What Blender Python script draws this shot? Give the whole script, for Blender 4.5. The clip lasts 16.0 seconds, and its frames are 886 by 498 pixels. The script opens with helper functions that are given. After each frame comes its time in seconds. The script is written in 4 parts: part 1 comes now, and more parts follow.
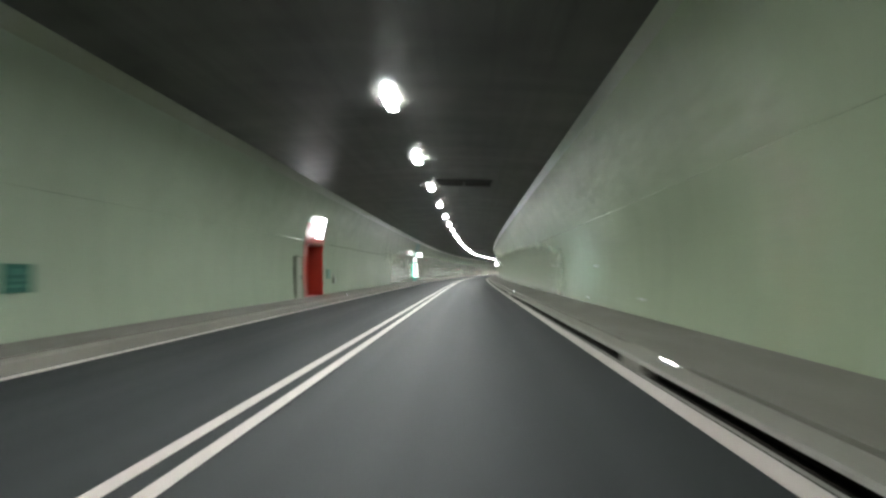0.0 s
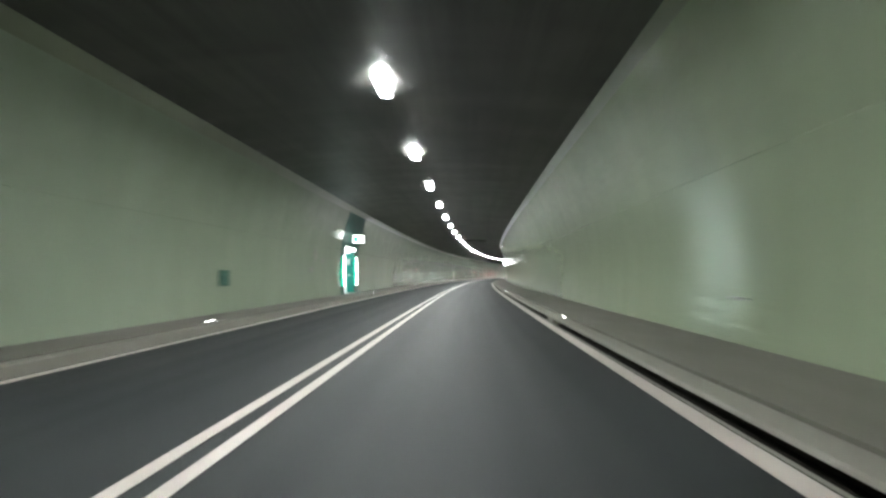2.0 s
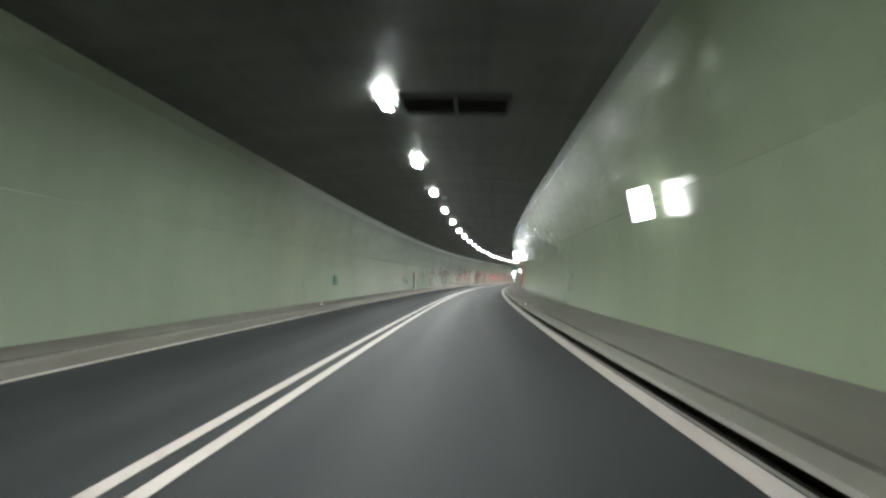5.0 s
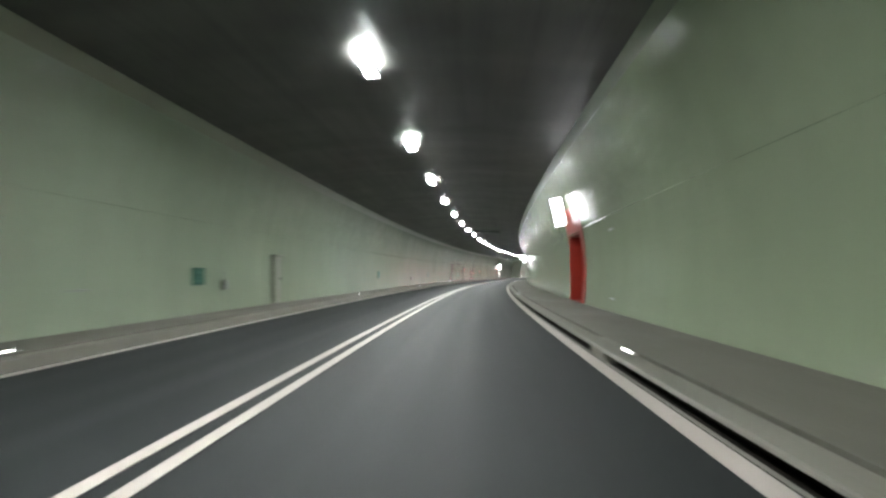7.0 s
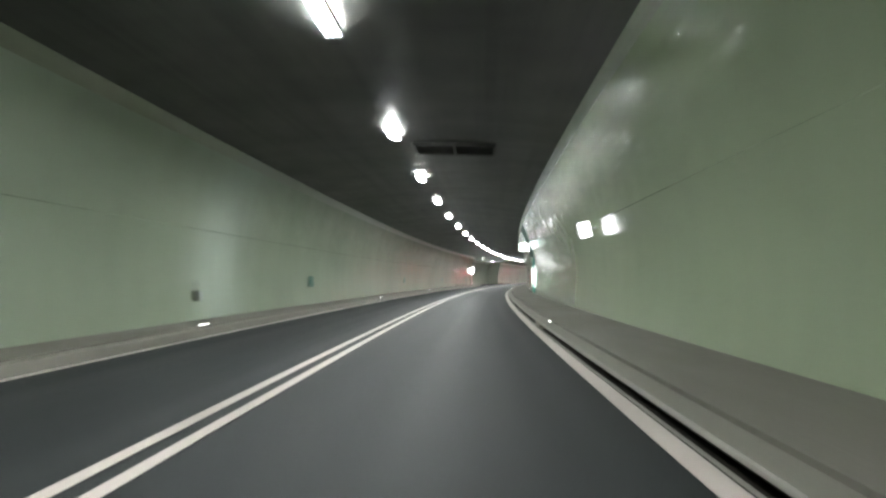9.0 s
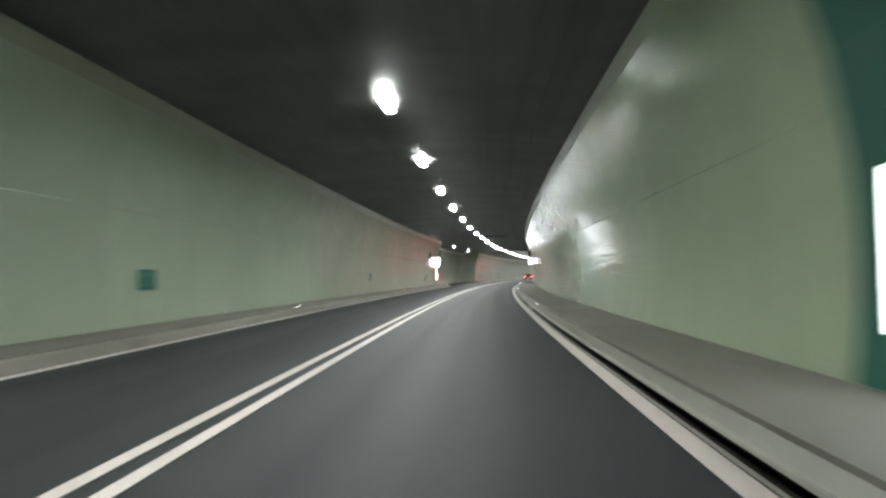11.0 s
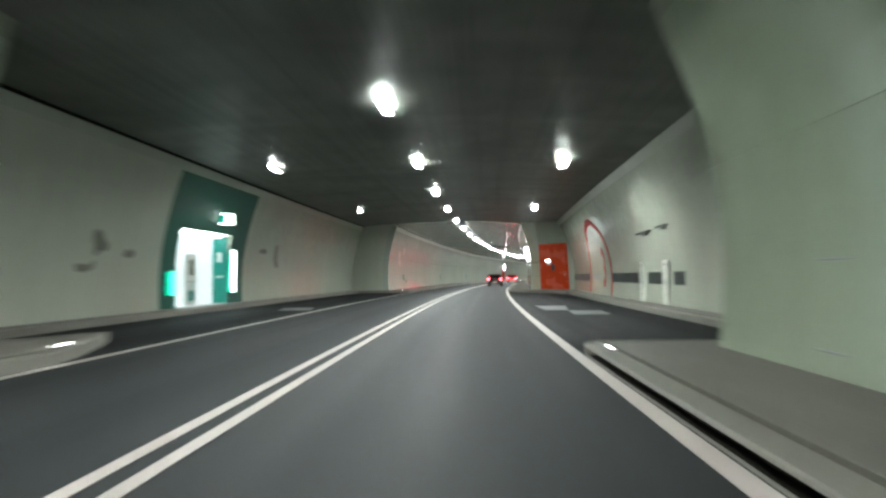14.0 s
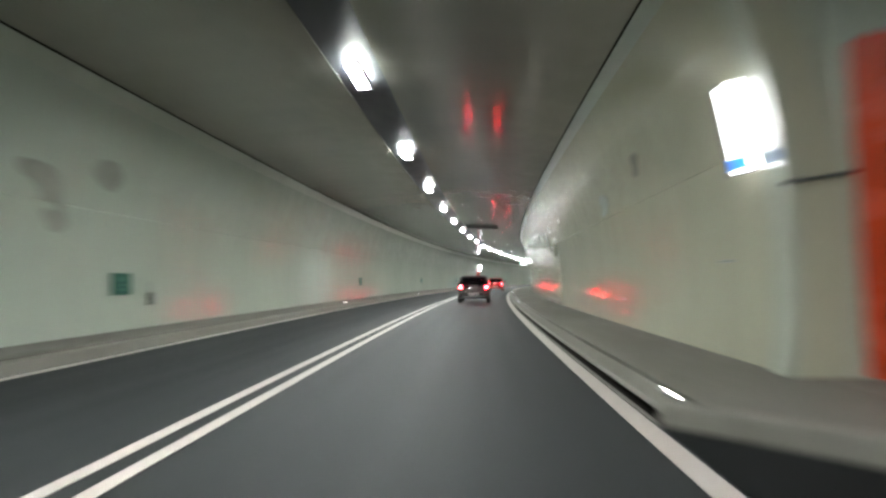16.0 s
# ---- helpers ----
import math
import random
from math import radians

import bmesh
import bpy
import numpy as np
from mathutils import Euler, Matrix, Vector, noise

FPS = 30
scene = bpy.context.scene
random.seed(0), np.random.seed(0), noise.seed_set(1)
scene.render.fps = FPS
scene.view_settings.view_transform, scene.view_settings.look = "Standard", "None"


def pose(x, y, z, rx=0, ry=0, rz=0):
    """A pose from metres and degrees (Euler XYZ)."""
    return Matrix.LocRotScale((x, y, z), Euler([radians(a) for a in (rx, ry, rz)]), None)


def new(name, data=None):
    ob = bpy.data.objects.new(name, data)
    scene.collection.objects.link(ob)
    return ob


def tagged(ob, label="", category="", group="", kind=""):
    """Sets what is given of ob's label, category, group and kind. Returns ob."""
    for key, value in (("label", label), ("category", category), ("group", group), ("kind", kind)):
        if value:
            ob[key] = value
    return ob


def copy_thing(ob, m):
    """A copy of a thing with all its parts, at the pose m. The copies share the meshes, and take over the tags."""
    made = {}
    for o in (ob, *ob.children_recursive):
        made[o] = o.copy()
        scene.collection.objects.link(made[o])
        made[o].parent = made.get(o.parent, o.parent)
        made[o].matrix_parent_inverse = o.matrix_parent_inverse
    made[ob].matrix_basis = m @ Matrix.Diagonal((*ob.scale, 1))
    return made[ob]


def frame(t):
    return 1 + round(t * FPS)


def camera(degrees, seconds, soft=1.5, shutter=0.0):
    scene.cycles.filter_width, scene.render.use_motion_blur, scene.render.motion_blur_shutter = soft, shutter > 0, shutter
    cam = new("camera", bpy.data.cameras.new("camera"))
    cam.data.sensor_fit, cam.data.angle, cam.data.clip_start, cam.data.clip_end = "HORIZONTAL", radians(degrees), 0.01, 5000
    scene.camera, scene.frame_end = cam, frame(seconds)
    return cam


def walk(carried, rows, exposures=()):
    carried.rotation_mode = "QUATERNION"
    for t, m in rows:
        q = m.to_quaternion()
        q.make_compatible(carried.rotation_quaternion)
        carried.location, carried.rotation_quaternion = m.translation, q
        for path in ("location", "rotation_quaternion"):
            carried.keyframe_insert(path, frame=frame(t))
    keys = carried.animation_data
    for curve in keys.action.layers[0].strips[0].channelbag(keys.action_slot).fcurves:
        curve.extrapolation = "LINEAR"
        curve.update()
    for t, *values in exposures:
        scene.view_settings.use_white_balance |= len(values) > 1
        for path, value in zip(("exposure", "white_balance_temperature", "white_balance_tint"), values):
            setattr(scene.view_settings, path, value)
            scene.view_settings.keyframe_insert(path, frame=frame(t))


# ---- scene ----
# ---------------------------------------------------------------- the line of the tunnel
# curvature in 1/km to the right, one value every 60 m of the centre line
BEND = [-0.018, 0.25, 0.807, 1.141, 1.203, 1.131, 1.165, 1.693, 1.617, 1.557, 1.512, 1.483, 1.468]
S_GRID = np.arange(-40.0, 760.0, 1.0)
_kap = np.interp(S_GRID, np.arange(0, 721, 60.0), BEND) / 1000.0
_th = np.concatenate([[0], np.cumsum((_kap[1:] + _kap[:-1]) / 2)])
_th -= np.interp(0, S_GRID, _th)
_mid = (_th[1:] + _th[:-1]) / 2
_cx = np.concatenate([[0], np.cumsum(np.sin(_mid))])
_cy = np.concatenate([[0], np.cumsum(np.cos(_mid))])
_cx -= np.interp(0, S_GRID, _cx)
_cy -= np.interp(0, S_GRID, _cy)


def spot(s, o, z):
    """World point at s metres along, o metres right of the centre line, z up."""
    a = np.interp(s, S_GRID, _th)
    return (float(np.interp(s, S_GRID, _cx) + o * math.cos(a)), float(np.interp(s, S_GRID, _cy) - o * math.sin(a)), z)


def heading(s):
    return math.degrees(np.interp(s, S_GRID, _th))


def frame_at(s, o, z, turn=0):
    """Pose with x to the right, y along the tunnel, z up."""
    return pose(*spot(s, o, z), 0, 0, -heading(s) + turn)


# ---------------------------------------------------------------- camera
cam = camera(68.0, 16.0, soft=2.6, shutter=0.65)
EYE = 1.2
# seconds, metres along, metres right of centre, yaw to the right of the tunnel's line, pitch, roll
DRIVE = [
    (0.0, -0.00, 1.91, -2.40, 2.04, 0.81),
    (0.5, 10.41, 1.90, -2.34, 2.26, 0.86),
    (1.0, 20.46, 1.88, -2.22, 2.18, 1.23),
    (1.5, 31.04, 1.84, -2.05, 2.35, 1.38),
    (2.0, 42.81, 1.84, -2.15, 2.28, 0.79),
    (2.5, 53.63, 1.86, -2.01, 2.78, 0.76),
    (3.0, 64.09, 1.86, -2.04, 2.49, 0.98),
    (3.5, 75.81, 1.88, -2.04, 2.63, 0.79),
    (4.0, 86.12, 1.91, -2.00, 2.76, 0.51),
    (4.5, 96.99, 1.94, -2.04, 2.70, 0.50),
    (5.0, 107.86, 1.97, -2.09, 2.64, 0.49),
    (5.5, 118.74, 2.01, -2.13, 2.58, 0.48),
    (6.0, 129.61, 2.04, -2.18, 2.52, 0.47),
    (6.5, 140.48, 2.07, -2.22, 2.46, 0.46),
    (7.0, 151.41, 2.04, -2.18, 2.21, 0.50),
    (7.5, 161.95, 2.13, -2.17, 2.34, 0.82),
    (8.0, 173.39, 2.15, -2.12, 2.52, 0.81),
    (8.5, 184.64, 2.17, -2.07, 2.71, 0.80),
    (9.0, 195.35, 2.27, -2.18, 2.69, 0.77),
    (9.5, 206.32, 2.25, -2.31, 2.60, 0.77),
    (10.0, 217.30, 2.23, -2.44, 2.52, 0.76),
    (10.5, 228.27, 2.21, -2.57, 2.44, 0.75),
    (11.0, 239.24, 2.20, -2.70, 2.35, 0.75),
    (11.5, 250.21, 2.18, -2.84, 2.27, 0.74),
    (12.0, 261.16, 2.15, -2.62, 2.33, 0.93),
    (12.5, 271.95, 2.13, -2.23, 2.68, 0.75),
    (13.0, 282.40, 2.14, -2.32, 2.53, 0.71),
    (13.5, 293.89, 2.13, -2.16, 2.53, 0.89),
    (14.0, 304.99, 2.11, -2.10, 2.41, 0.57),
    (14.5, 316.08, 2.23, -2.29, 2.24, 0.64),
    (15.0, 326.97, 2.22, -2.11, 2.58, 0.66),
    (15.5, 337.96, 2.26, -2.21, 2.34, 0.55),
    (16.0, 348.87, 2.30, -2.26, 2.77, 0.58),
]
walk(cam, [(t, pose(*spot(s, d, EYE), 90 + pitch, roll, -heading(s) - yaw)) for t, s, d, yaw, pitch, roll in DRIVE],
     exposures=[(0.0, 0.0, 6500, 10), (13.7, 0.0, 6500, 10), (14.4, 0.12, 6250, 2), (14.8, 0.06, 6400, 6), (15.3, 0.0, 6500, 10), (16.0, 0.0, 6500, 10)])

# ---------------------------------------------------------------- light
world = bpy.data.worlds.new("world")
scene.world = world
world.use_nodes = True
world.node_tree.nodes["Background"].inputs[0].default_value = (0.0, 0.0, 0.0, 1)
world.node_tree.nodes["Background"].inputs[1].default_value = 0.0
LAMP_GLOW = 500.0


# ---------------------------------------------------------------- materials
class Mat:
    """Small wrapper round a node material."""

    def __init__(self, name):
        self.m = bpy.data.materials.new(name)
        self.m.use_nodes = True
        self.t = self.m.node_tree
        self.bsdf = self.t.nodes["Principled BSDF"]

    def node(self, kind, **kw):
        n = self.t.nodes.new(kind)
        for k, v in kw.items():
            n.inputs[k].default_value = v
        return n

    def link(self, a, b):
        self.t.links.new(a, b)

    def coord(self, which, scale):
        tc = self.t.nodes.new("ShaderNodeTexCoord")
        mp = self.node("ShaderNodeMapping", Scale=scale)
        self.link(tc.outputs[which], mp.inputs[0])
        return mp.outputs[0]

    def noise(self, vec, scale, detail=4.0, rough=0.6):
        n = self.node("ShaderNodeTexNoise", Scale=scale, Detail=detail, Roughness=rough)
        self.link(vec, n.inputs["Vector"])
        return n.outputs[0]

    def ramp(self, fac, stops):
        r = self.t.nodes.new("ShaderNodeValToRGB")
        e = r.color_ramp.elements
        while len(e) < len(stops):
            e.new(0.5)
        for i, (p, c) in enumerate(stops):
            e[i].position = p
            e[i].color = (*c, 1) if isinstance(c, tuple) else (c, c, c, 1)
        self.link(fac, r.inputs[0])
        return r.outputs[0]

    def mix(self, fac, a, b, blend="MIX"):
        n = self.t.nodes.new("ShaderNodeMixRGB")
        n.blend_type = blend
        for i, v in ((0, fac), (1, a), (2, b)):
            if isinstance(v, (int, float)):
                n.inputs[i].default_value = v
            elif isinstance(v, tuple):
                n.inputs[i].default_value = (*v, 1)
            else:
                self.link(v, n.inputs[i])
        return n.outputs[0]

    def bump(self, height, strength, distance):
        b = self.node("ShaderNodeBump", Strength=strength, Distance=distance)
        self.link(height, b.inputs["Height"])
        self.link(b.outputs[0], self.bsdf.inputs["Normal"])

    def put(self, **kw):
        for k, v in kw.items():
            k = k.replace("_", " ")
            if isinstance(v, (int, float)):
                self.bsdf.inputs[k].default_value = v
            elif isinstance(v, tuple):
                self.bsdf.inputs[k].default_value = (*v, 1)
            else:
                self.link(v, self.bsdf.inputs[k])
        return self.m


def surface(name, a, b, rough=(0.4, 0.6), which="Object", scale=(1, 1, 1), big=0.6, fine=30.0, relief=0.2, depth=0.01, metal=0.0, spec=0.5):
    """Two-colour surface with patches, grain and fine relief."""
    w = Mat(name)
    v = w.coord(which, scale)
    n1, n2 = w.noise(v, big, 5), w.noise(v, fine, 3)
    col = w.mix(w.ramp(n1, [(0.3, 0.0), (0.7, 1.0)]), a, b)
    col = w.mix(0.25, col, w.ramp(n2, [(0.3, tuple(0.6 * c for c in a)), (0.7, tuple(min(1, 1.25 * c) for c in b))]))
    w.bump(n2, relief, depth)
    return w.put(Base_Color=col, Roughness=w.ramp(n1, [(0.3, rough[0]), (0.7, rough[1])]), Metallic=metal, Specular_IOR_Level=spec)


def glow(name, colour, strength):
    w = Mat(name)
    return w.put(Base_Color=colour, Emission_Color=colour, Emission_Strength=strength, Roughness=0.4)


def plain(name, colour, rough=0.5, metal=0.0):
    return surface(name, colour, tuple(c * 0.82 for c in colour), (rough, min(1, rough + 0.12)), big=3.0, fine=60, relief=0.08, depth=0.004, metal=metal)


def wall_paint(name="wall_paint", a=(0.262, 0.312, 0.212), b=(0.316, 0.37, 0.260), low=(0.13, 0.5), high=(0.138, 0.075), wave=0.052, dull=None, far=None, shine=None):
    """Gloss paint on smooth concrete: broad tone changes, faint run-down streaks, waviness that bends the reflections.
    low, high: roughness and specular level of the washed lower panels and of the dusty upper courses."""
    w = Mat(name)
    v = w.coord("UV", (1, 1, 1))
    n_big, n_mid, n_fine = w.noise(v, 0.16, 3, 0.5), w.noise(v, 0.9, 5, 0.55), w.noise(v, 70, 3)
    n_str = w.noise(w.coord("UV", (0.12, 1.6, 1)), 1.2, 4, 0.6)
    col = w.mix(w.ramp(n_big, [(0.25, 0.0), (0.75, 1.0)]), a, b)
    split = w.t.nodes.new("ShaderNodeSeparateXYZ")
    w.link(v, split.inputs[0])

    def along(s0, s1, y0, y1, axis=1):
        r = w.node("ShaderNodeMapRange")
        for k, val in ((1, s0), (2, s1), (3, y0), (4, y1)):
            r.inputs[k].default_value = val
        w.link(split.outputs[axis], r.inputs[0])
        return r.outputs[0]

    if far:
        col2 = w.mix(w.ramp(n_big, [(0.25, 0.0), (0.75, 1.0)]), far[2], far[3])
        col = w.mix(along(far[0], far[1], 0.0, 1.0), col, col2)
    col = w.mix(w.ramp(n_str, [(0.42, 0.0), (0.85, 0.22)]), col, tuple(c * 0.72 for c in a))
    col = w.mix(w.ramp(n_mid, [(0.45, 0.0), (0.85, 0.16)]), col, tuple(c * 0.8 for c in a))
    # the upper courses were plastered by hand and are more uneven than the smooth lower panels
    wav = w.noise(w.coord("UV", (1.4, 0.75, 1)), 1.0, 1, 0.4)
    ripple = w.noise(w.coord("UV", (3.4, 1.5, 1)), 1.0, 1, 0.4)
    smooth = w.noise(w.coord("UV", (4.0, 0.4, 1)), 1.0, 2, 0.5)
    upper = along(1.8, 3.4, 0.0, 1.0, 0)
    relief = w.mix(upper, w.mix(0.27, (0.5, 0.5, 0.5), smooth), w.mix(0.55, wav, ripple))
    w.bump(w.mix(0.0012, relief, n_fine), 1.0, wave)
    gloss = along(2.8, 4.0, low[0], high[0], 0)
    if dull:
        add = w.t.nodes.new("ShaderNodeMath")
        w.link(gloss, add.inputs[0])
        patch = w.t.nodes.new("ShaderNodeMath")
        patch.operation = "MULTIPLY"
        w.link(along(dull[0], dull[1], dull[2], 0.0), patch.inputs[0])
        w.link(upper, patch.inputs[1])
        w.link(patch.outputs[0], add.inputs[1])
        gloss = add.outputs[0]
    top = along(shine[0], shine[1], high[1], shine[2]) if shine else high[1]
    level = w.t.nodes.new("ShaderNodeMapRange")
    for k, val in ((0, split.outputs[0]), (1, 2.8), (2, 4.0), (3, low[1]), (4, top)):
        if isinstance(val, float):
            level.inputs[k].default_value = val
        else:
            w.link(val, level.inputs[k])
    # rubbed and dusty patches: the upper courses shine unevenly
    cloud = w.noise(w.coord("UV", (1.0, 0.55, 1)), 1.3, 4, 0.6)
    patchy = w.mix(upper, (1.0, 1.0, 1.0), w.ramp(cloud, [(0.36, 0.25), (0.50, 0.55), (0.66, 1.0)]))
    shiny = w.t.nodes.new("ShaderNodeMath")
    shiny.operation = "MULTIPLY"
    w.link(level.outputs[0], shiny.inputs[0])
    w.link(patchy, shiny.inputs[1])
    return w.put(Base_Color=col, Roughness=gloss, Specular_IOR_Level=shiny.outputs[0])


def asphalt(name="asphalt", tone=1.0, spec=0.20):
    w = Mat(name)
    v = w.coord("UV", (1, 1, 1))
    lane = w.coord("UV", (0.8, 0.012, 1))
    grain, patch, tracks = w.noise(v, 90, 2, 0.8), w.noise(v, 0.5, 4), w.noise(lane, 1.0, 2)
    col = w.mix(w.ramp(grain, [(0.35, 0.0), (0.65, 1.0)]), (0.009, 0.011, 0.012), (0.022, 0.025, 0.026))
    col = w.mix(w.ramp(patch, [(0.4, 0.0), (0.75, 0.3)]), col, (0.022, 0.024, 0.024))
    col = w.mix(w.ramp(tracks, [(0.35, 0.0), (0.75, 0.2)]), col, (0.026, 0.028, 0.028))
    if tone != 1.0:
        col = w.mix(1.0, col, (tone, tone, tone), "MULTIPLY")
    w.bump(grain, 0.4, 0.006)
    return w.put(Base_Color=col, Roughness=w.ramp(tracks, [(0.3, 0.72), (0.7, 0.60)]), Specular_IOR_Level=spec)


def road_paint():
    w = Mat("road_paint")
    v = w.coord("UV", (1, 1, 1))
    grain, worn = w.noise(v, 60, 3, 0.7), w.noise(v, 2.0, 5)
    col = w.mix(w.ramp(grain, [(0.3, 0.0), (0.55, 1.0)]), (0.43, 0.38, 0.352), (0.52, 0.462, 0.43))
    col = w.mix(w.ramp(worn, [(0.6, 0.0), (0.85, 0.3)]), col, (0.36, 0.33, 0.31))
    w.bump(grain, 0.3, 0.004)
    return w.put(Base_Color=col, Roughness=0.55)


def sooty_concrete(name="sooty_ceiling_concrete", tone=(1.0, 1.0, 1.0)):
    """Ceiling concrete: long soot streaks, patches, board marks across, a slight sheen."""
    w = Mat(name)
    v = w.coord("UV", (1, 1, 1))
    long_n = w.noise(w.coord("UV", (2.2, 0.03, 1)), 1.0, 4, 0.6)
    cross_n = w.noise(w.coord("UV", (0.05, 0.9, 1)), 1.0, 3, 0.6)
    patch, fine = w.noise(v, 0.45, 5, 0.6), w.noise(v, 28, 3)
    col = w.mix(w.ramp(patch, [(0.3, 0.0), (0.7, 1.0)]), (0.055, 0.056, 0.053), (0.115, 0.114, 0.106))
    col = w.mix(w.ramp(long_n, [(0.45, 0.0), (0.7, 0.6)]), col, (0.040, 0.041, 0.039))
    col = w.mix(w.ramp(cross_n, [(0.5, 0.0), (0.75, 0.45)]), col, (0.15, 0.148, 0.137))
    col = w.mix(1.0, col, tone, "MULTIPLY")
    w.bump(fine, 0.3, 0.015)
    return w.put(Base_Color=col, Roughness=0.5, Specular_IOR_Level=0.4)


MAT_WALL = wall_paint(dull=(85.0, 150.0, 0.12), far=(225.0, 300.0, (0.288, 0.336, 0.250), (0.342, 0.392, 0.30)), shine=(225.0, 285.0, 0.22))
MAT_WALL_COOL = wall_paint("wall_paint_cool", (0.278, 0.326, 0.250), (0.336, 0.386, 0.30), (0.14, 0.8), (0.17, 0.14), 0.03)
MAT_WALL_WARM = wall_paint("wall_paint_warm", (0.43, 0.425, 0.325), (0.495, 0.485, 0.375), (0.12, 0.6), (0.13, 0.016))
# cool lamp light on the left wall past the lay-by is put into this colour
MAT_WALL_FAR_LIT = wall_paint("wall_paint_far_lit", (0.385, 0.43, 0.37), (0.445, 0.49, 0.425), (0.12, 0.7), (0.17, 0.22), 0.03)
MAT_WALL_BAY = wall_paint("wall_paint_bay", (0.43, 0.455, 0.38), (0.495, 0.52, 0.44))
MAT_ROAD = asphalt()
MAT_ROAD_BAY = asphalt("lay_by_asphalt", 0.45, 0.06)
MAT_LINE = road_paint()
MAT_CEIL = sooty_concrete()
# same concrete, tone raised: lamp glow over the lay-by is put into the colour
MAT_CEIL_BAY_LIT = sooty_concrete("bay_ceiling_concrete_lit", (1.4, 1.5, 1.4))
MAT_PANEL = wall_paint("ceiling_panel_paint", (0.30, 0.29, 0.245), (0.365, 0.35, 0.295), (0.14, 0.9), (0.14, 0.9), 0.018)
MAT_STRIP = surface("soot_strip", (0.025, 0.027, 0.032), (0.05, 0.052, 0.06), (0.4, 0.6), "UV", (1, 0.5, 1), 0.8, 20, 0.2, 0.01)
MAT_KERB = surface("kerb_concrete", (0.14, 0.134, 0.113), (0.21, 0.20, 0.172), (0.55, 0.8), "UV", (1, 0.5, 1), 1.2, 35, 0.4, 0.01)
MAT_WALKWAY = surface("walkway_concrete", (0.105, 0.10, 0.083), (0.155, 0.146, 0.124), (0.5, 0.75), "UV", (1, 0.3, 1), 0.8, 30, 0.4, 0.01)
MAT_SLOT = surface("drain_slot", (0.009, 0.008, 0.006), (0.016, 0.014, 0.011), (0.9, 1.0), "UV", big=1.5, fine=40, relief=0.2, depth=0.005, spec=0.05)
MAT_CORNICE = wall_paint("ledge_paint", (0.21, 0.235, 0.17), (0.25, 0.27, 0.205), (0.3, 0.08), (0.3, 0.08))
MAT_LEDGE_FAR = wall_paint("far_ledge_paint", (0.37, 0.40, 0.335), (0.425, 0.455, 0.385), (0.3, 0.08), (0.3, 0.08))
MAT_LAMP = glow("lamp_light", (0.93, 0.98, 0.95), LAMP_GLOW)
MAT_LAMP_WEAK = glow("weak_lamp_light", (0.93, 0.98, 0.95), 0.4 * LAMP_GLOW)
MAT_SIGN = glow("sign_light", (0.97, 0.98, 1.0), 16.0)
MAT_SIGN_BLUE = glow("sign_blue_light", (0.05, 0.30, 0.9), 1.6)
MAT_EXIT_WHITE = glow("exit_white_light", (0.90, 1.0, 0.96), 8.0)
MAT_EXIT_HEAD = glow("exit_header_light", (0.88, 0.96, 1.0), 5.0)
MAT_CABIN_LAMP = glow("cabin_lamp_light", (1.0, 0.93, 0.90), 28.0)
MAT_EXIT_END = glow("exit_green_end_light", (0.0, 0.72, 0.40), 1.1)
MAT_EXIT_SOFT = glow("exit_soft_glow", (0.90, 0.95, 1.0), 0.45)
MAT_EXIT_PALE = glow("exit_pale_green_light", (0.10, 0.90, 0.66), 1.6)
MAT_EXIT_GREEN = glow("exit_green_light", (0.0, 0.50, 0.33), 0.75)
MAT_MARKER = glow("marker_light", (1.0, 0.98, 0.92), 24.0)
MAT_TAIL = glow("tail_light", (1.0, 0.006, 0.012), 80.0)
MAT_TAIL_CORE = glow("brake_light", (1.0, 0.16, 0.20), 60.0)
MAT_HOUSING = plain("grey_housing", (0.28, 0.29, 0.30), 0.45, 0.6)
MAT_BLACK = plain("black_plastic", (0.018, 0.018, 0.018), 0.45)
MAT_DAMPER = plain("sooty_damper_steel", (0.085, 0.085, 0.08), 0.6)
MAT_RED = surface("red_paint", (0.30, 0.020, 0.011), (0.36, 0.030, 0.015), (0.3, 0.45), big=1.2, fine=40, relief=0.1, depth=0.004)
MAT_ORANGE = surface("orange_paint", (0.48, 0.048, 0.013), (0.54, 0.062, 0.018), (0.2, 0.32), big=1.0, fine=40, relief=0.1, depth=0.004)
MAT_AMBER = plain("amber_door_paint", (0.60, 0.26, 0.12), 0.35)
MAT_GREEN = surface("green_paint", (0.004, 0.20, 0.155), (0.006, 0.26, 0.20), (0.25, 0.4), big=1.5, fine=40, relief=0.1, depth=0.004)
MAT_DARK_GREEN = surface("dark_green_paint", (0.009, 0.072, 0.050), (0.014, 0.095, 0.068), (0.5, 0.6), big=1.5, fine=40, relief=0.1, depth=0.004, spec=0.25)
MAT_PATCH = surface("worn_patch_paint", (0.085, 0.090, 0.088), (0.14, 0.145, 0.14), (0.5, 0.7), "UV", big=1.5, fine=50, relief=0.3, depth=0.004)
MAT_STAIN = surface("soot_stain", (0.19, 0.205, 0.17), (0.31, 0.33, 0.28), (0.5, 0.7), "Object", big=1.6, fine=25, relief=0.2, depth=0.004)
MAT_STAIN_BLACK = surface("black_soot_stain", (0.035, 0.038, 0.03), (0.10, 0.105, 0.085), (0.5, 0.7), "Object", big=1.6, fine=25, relief=0.2, depth=0.004)
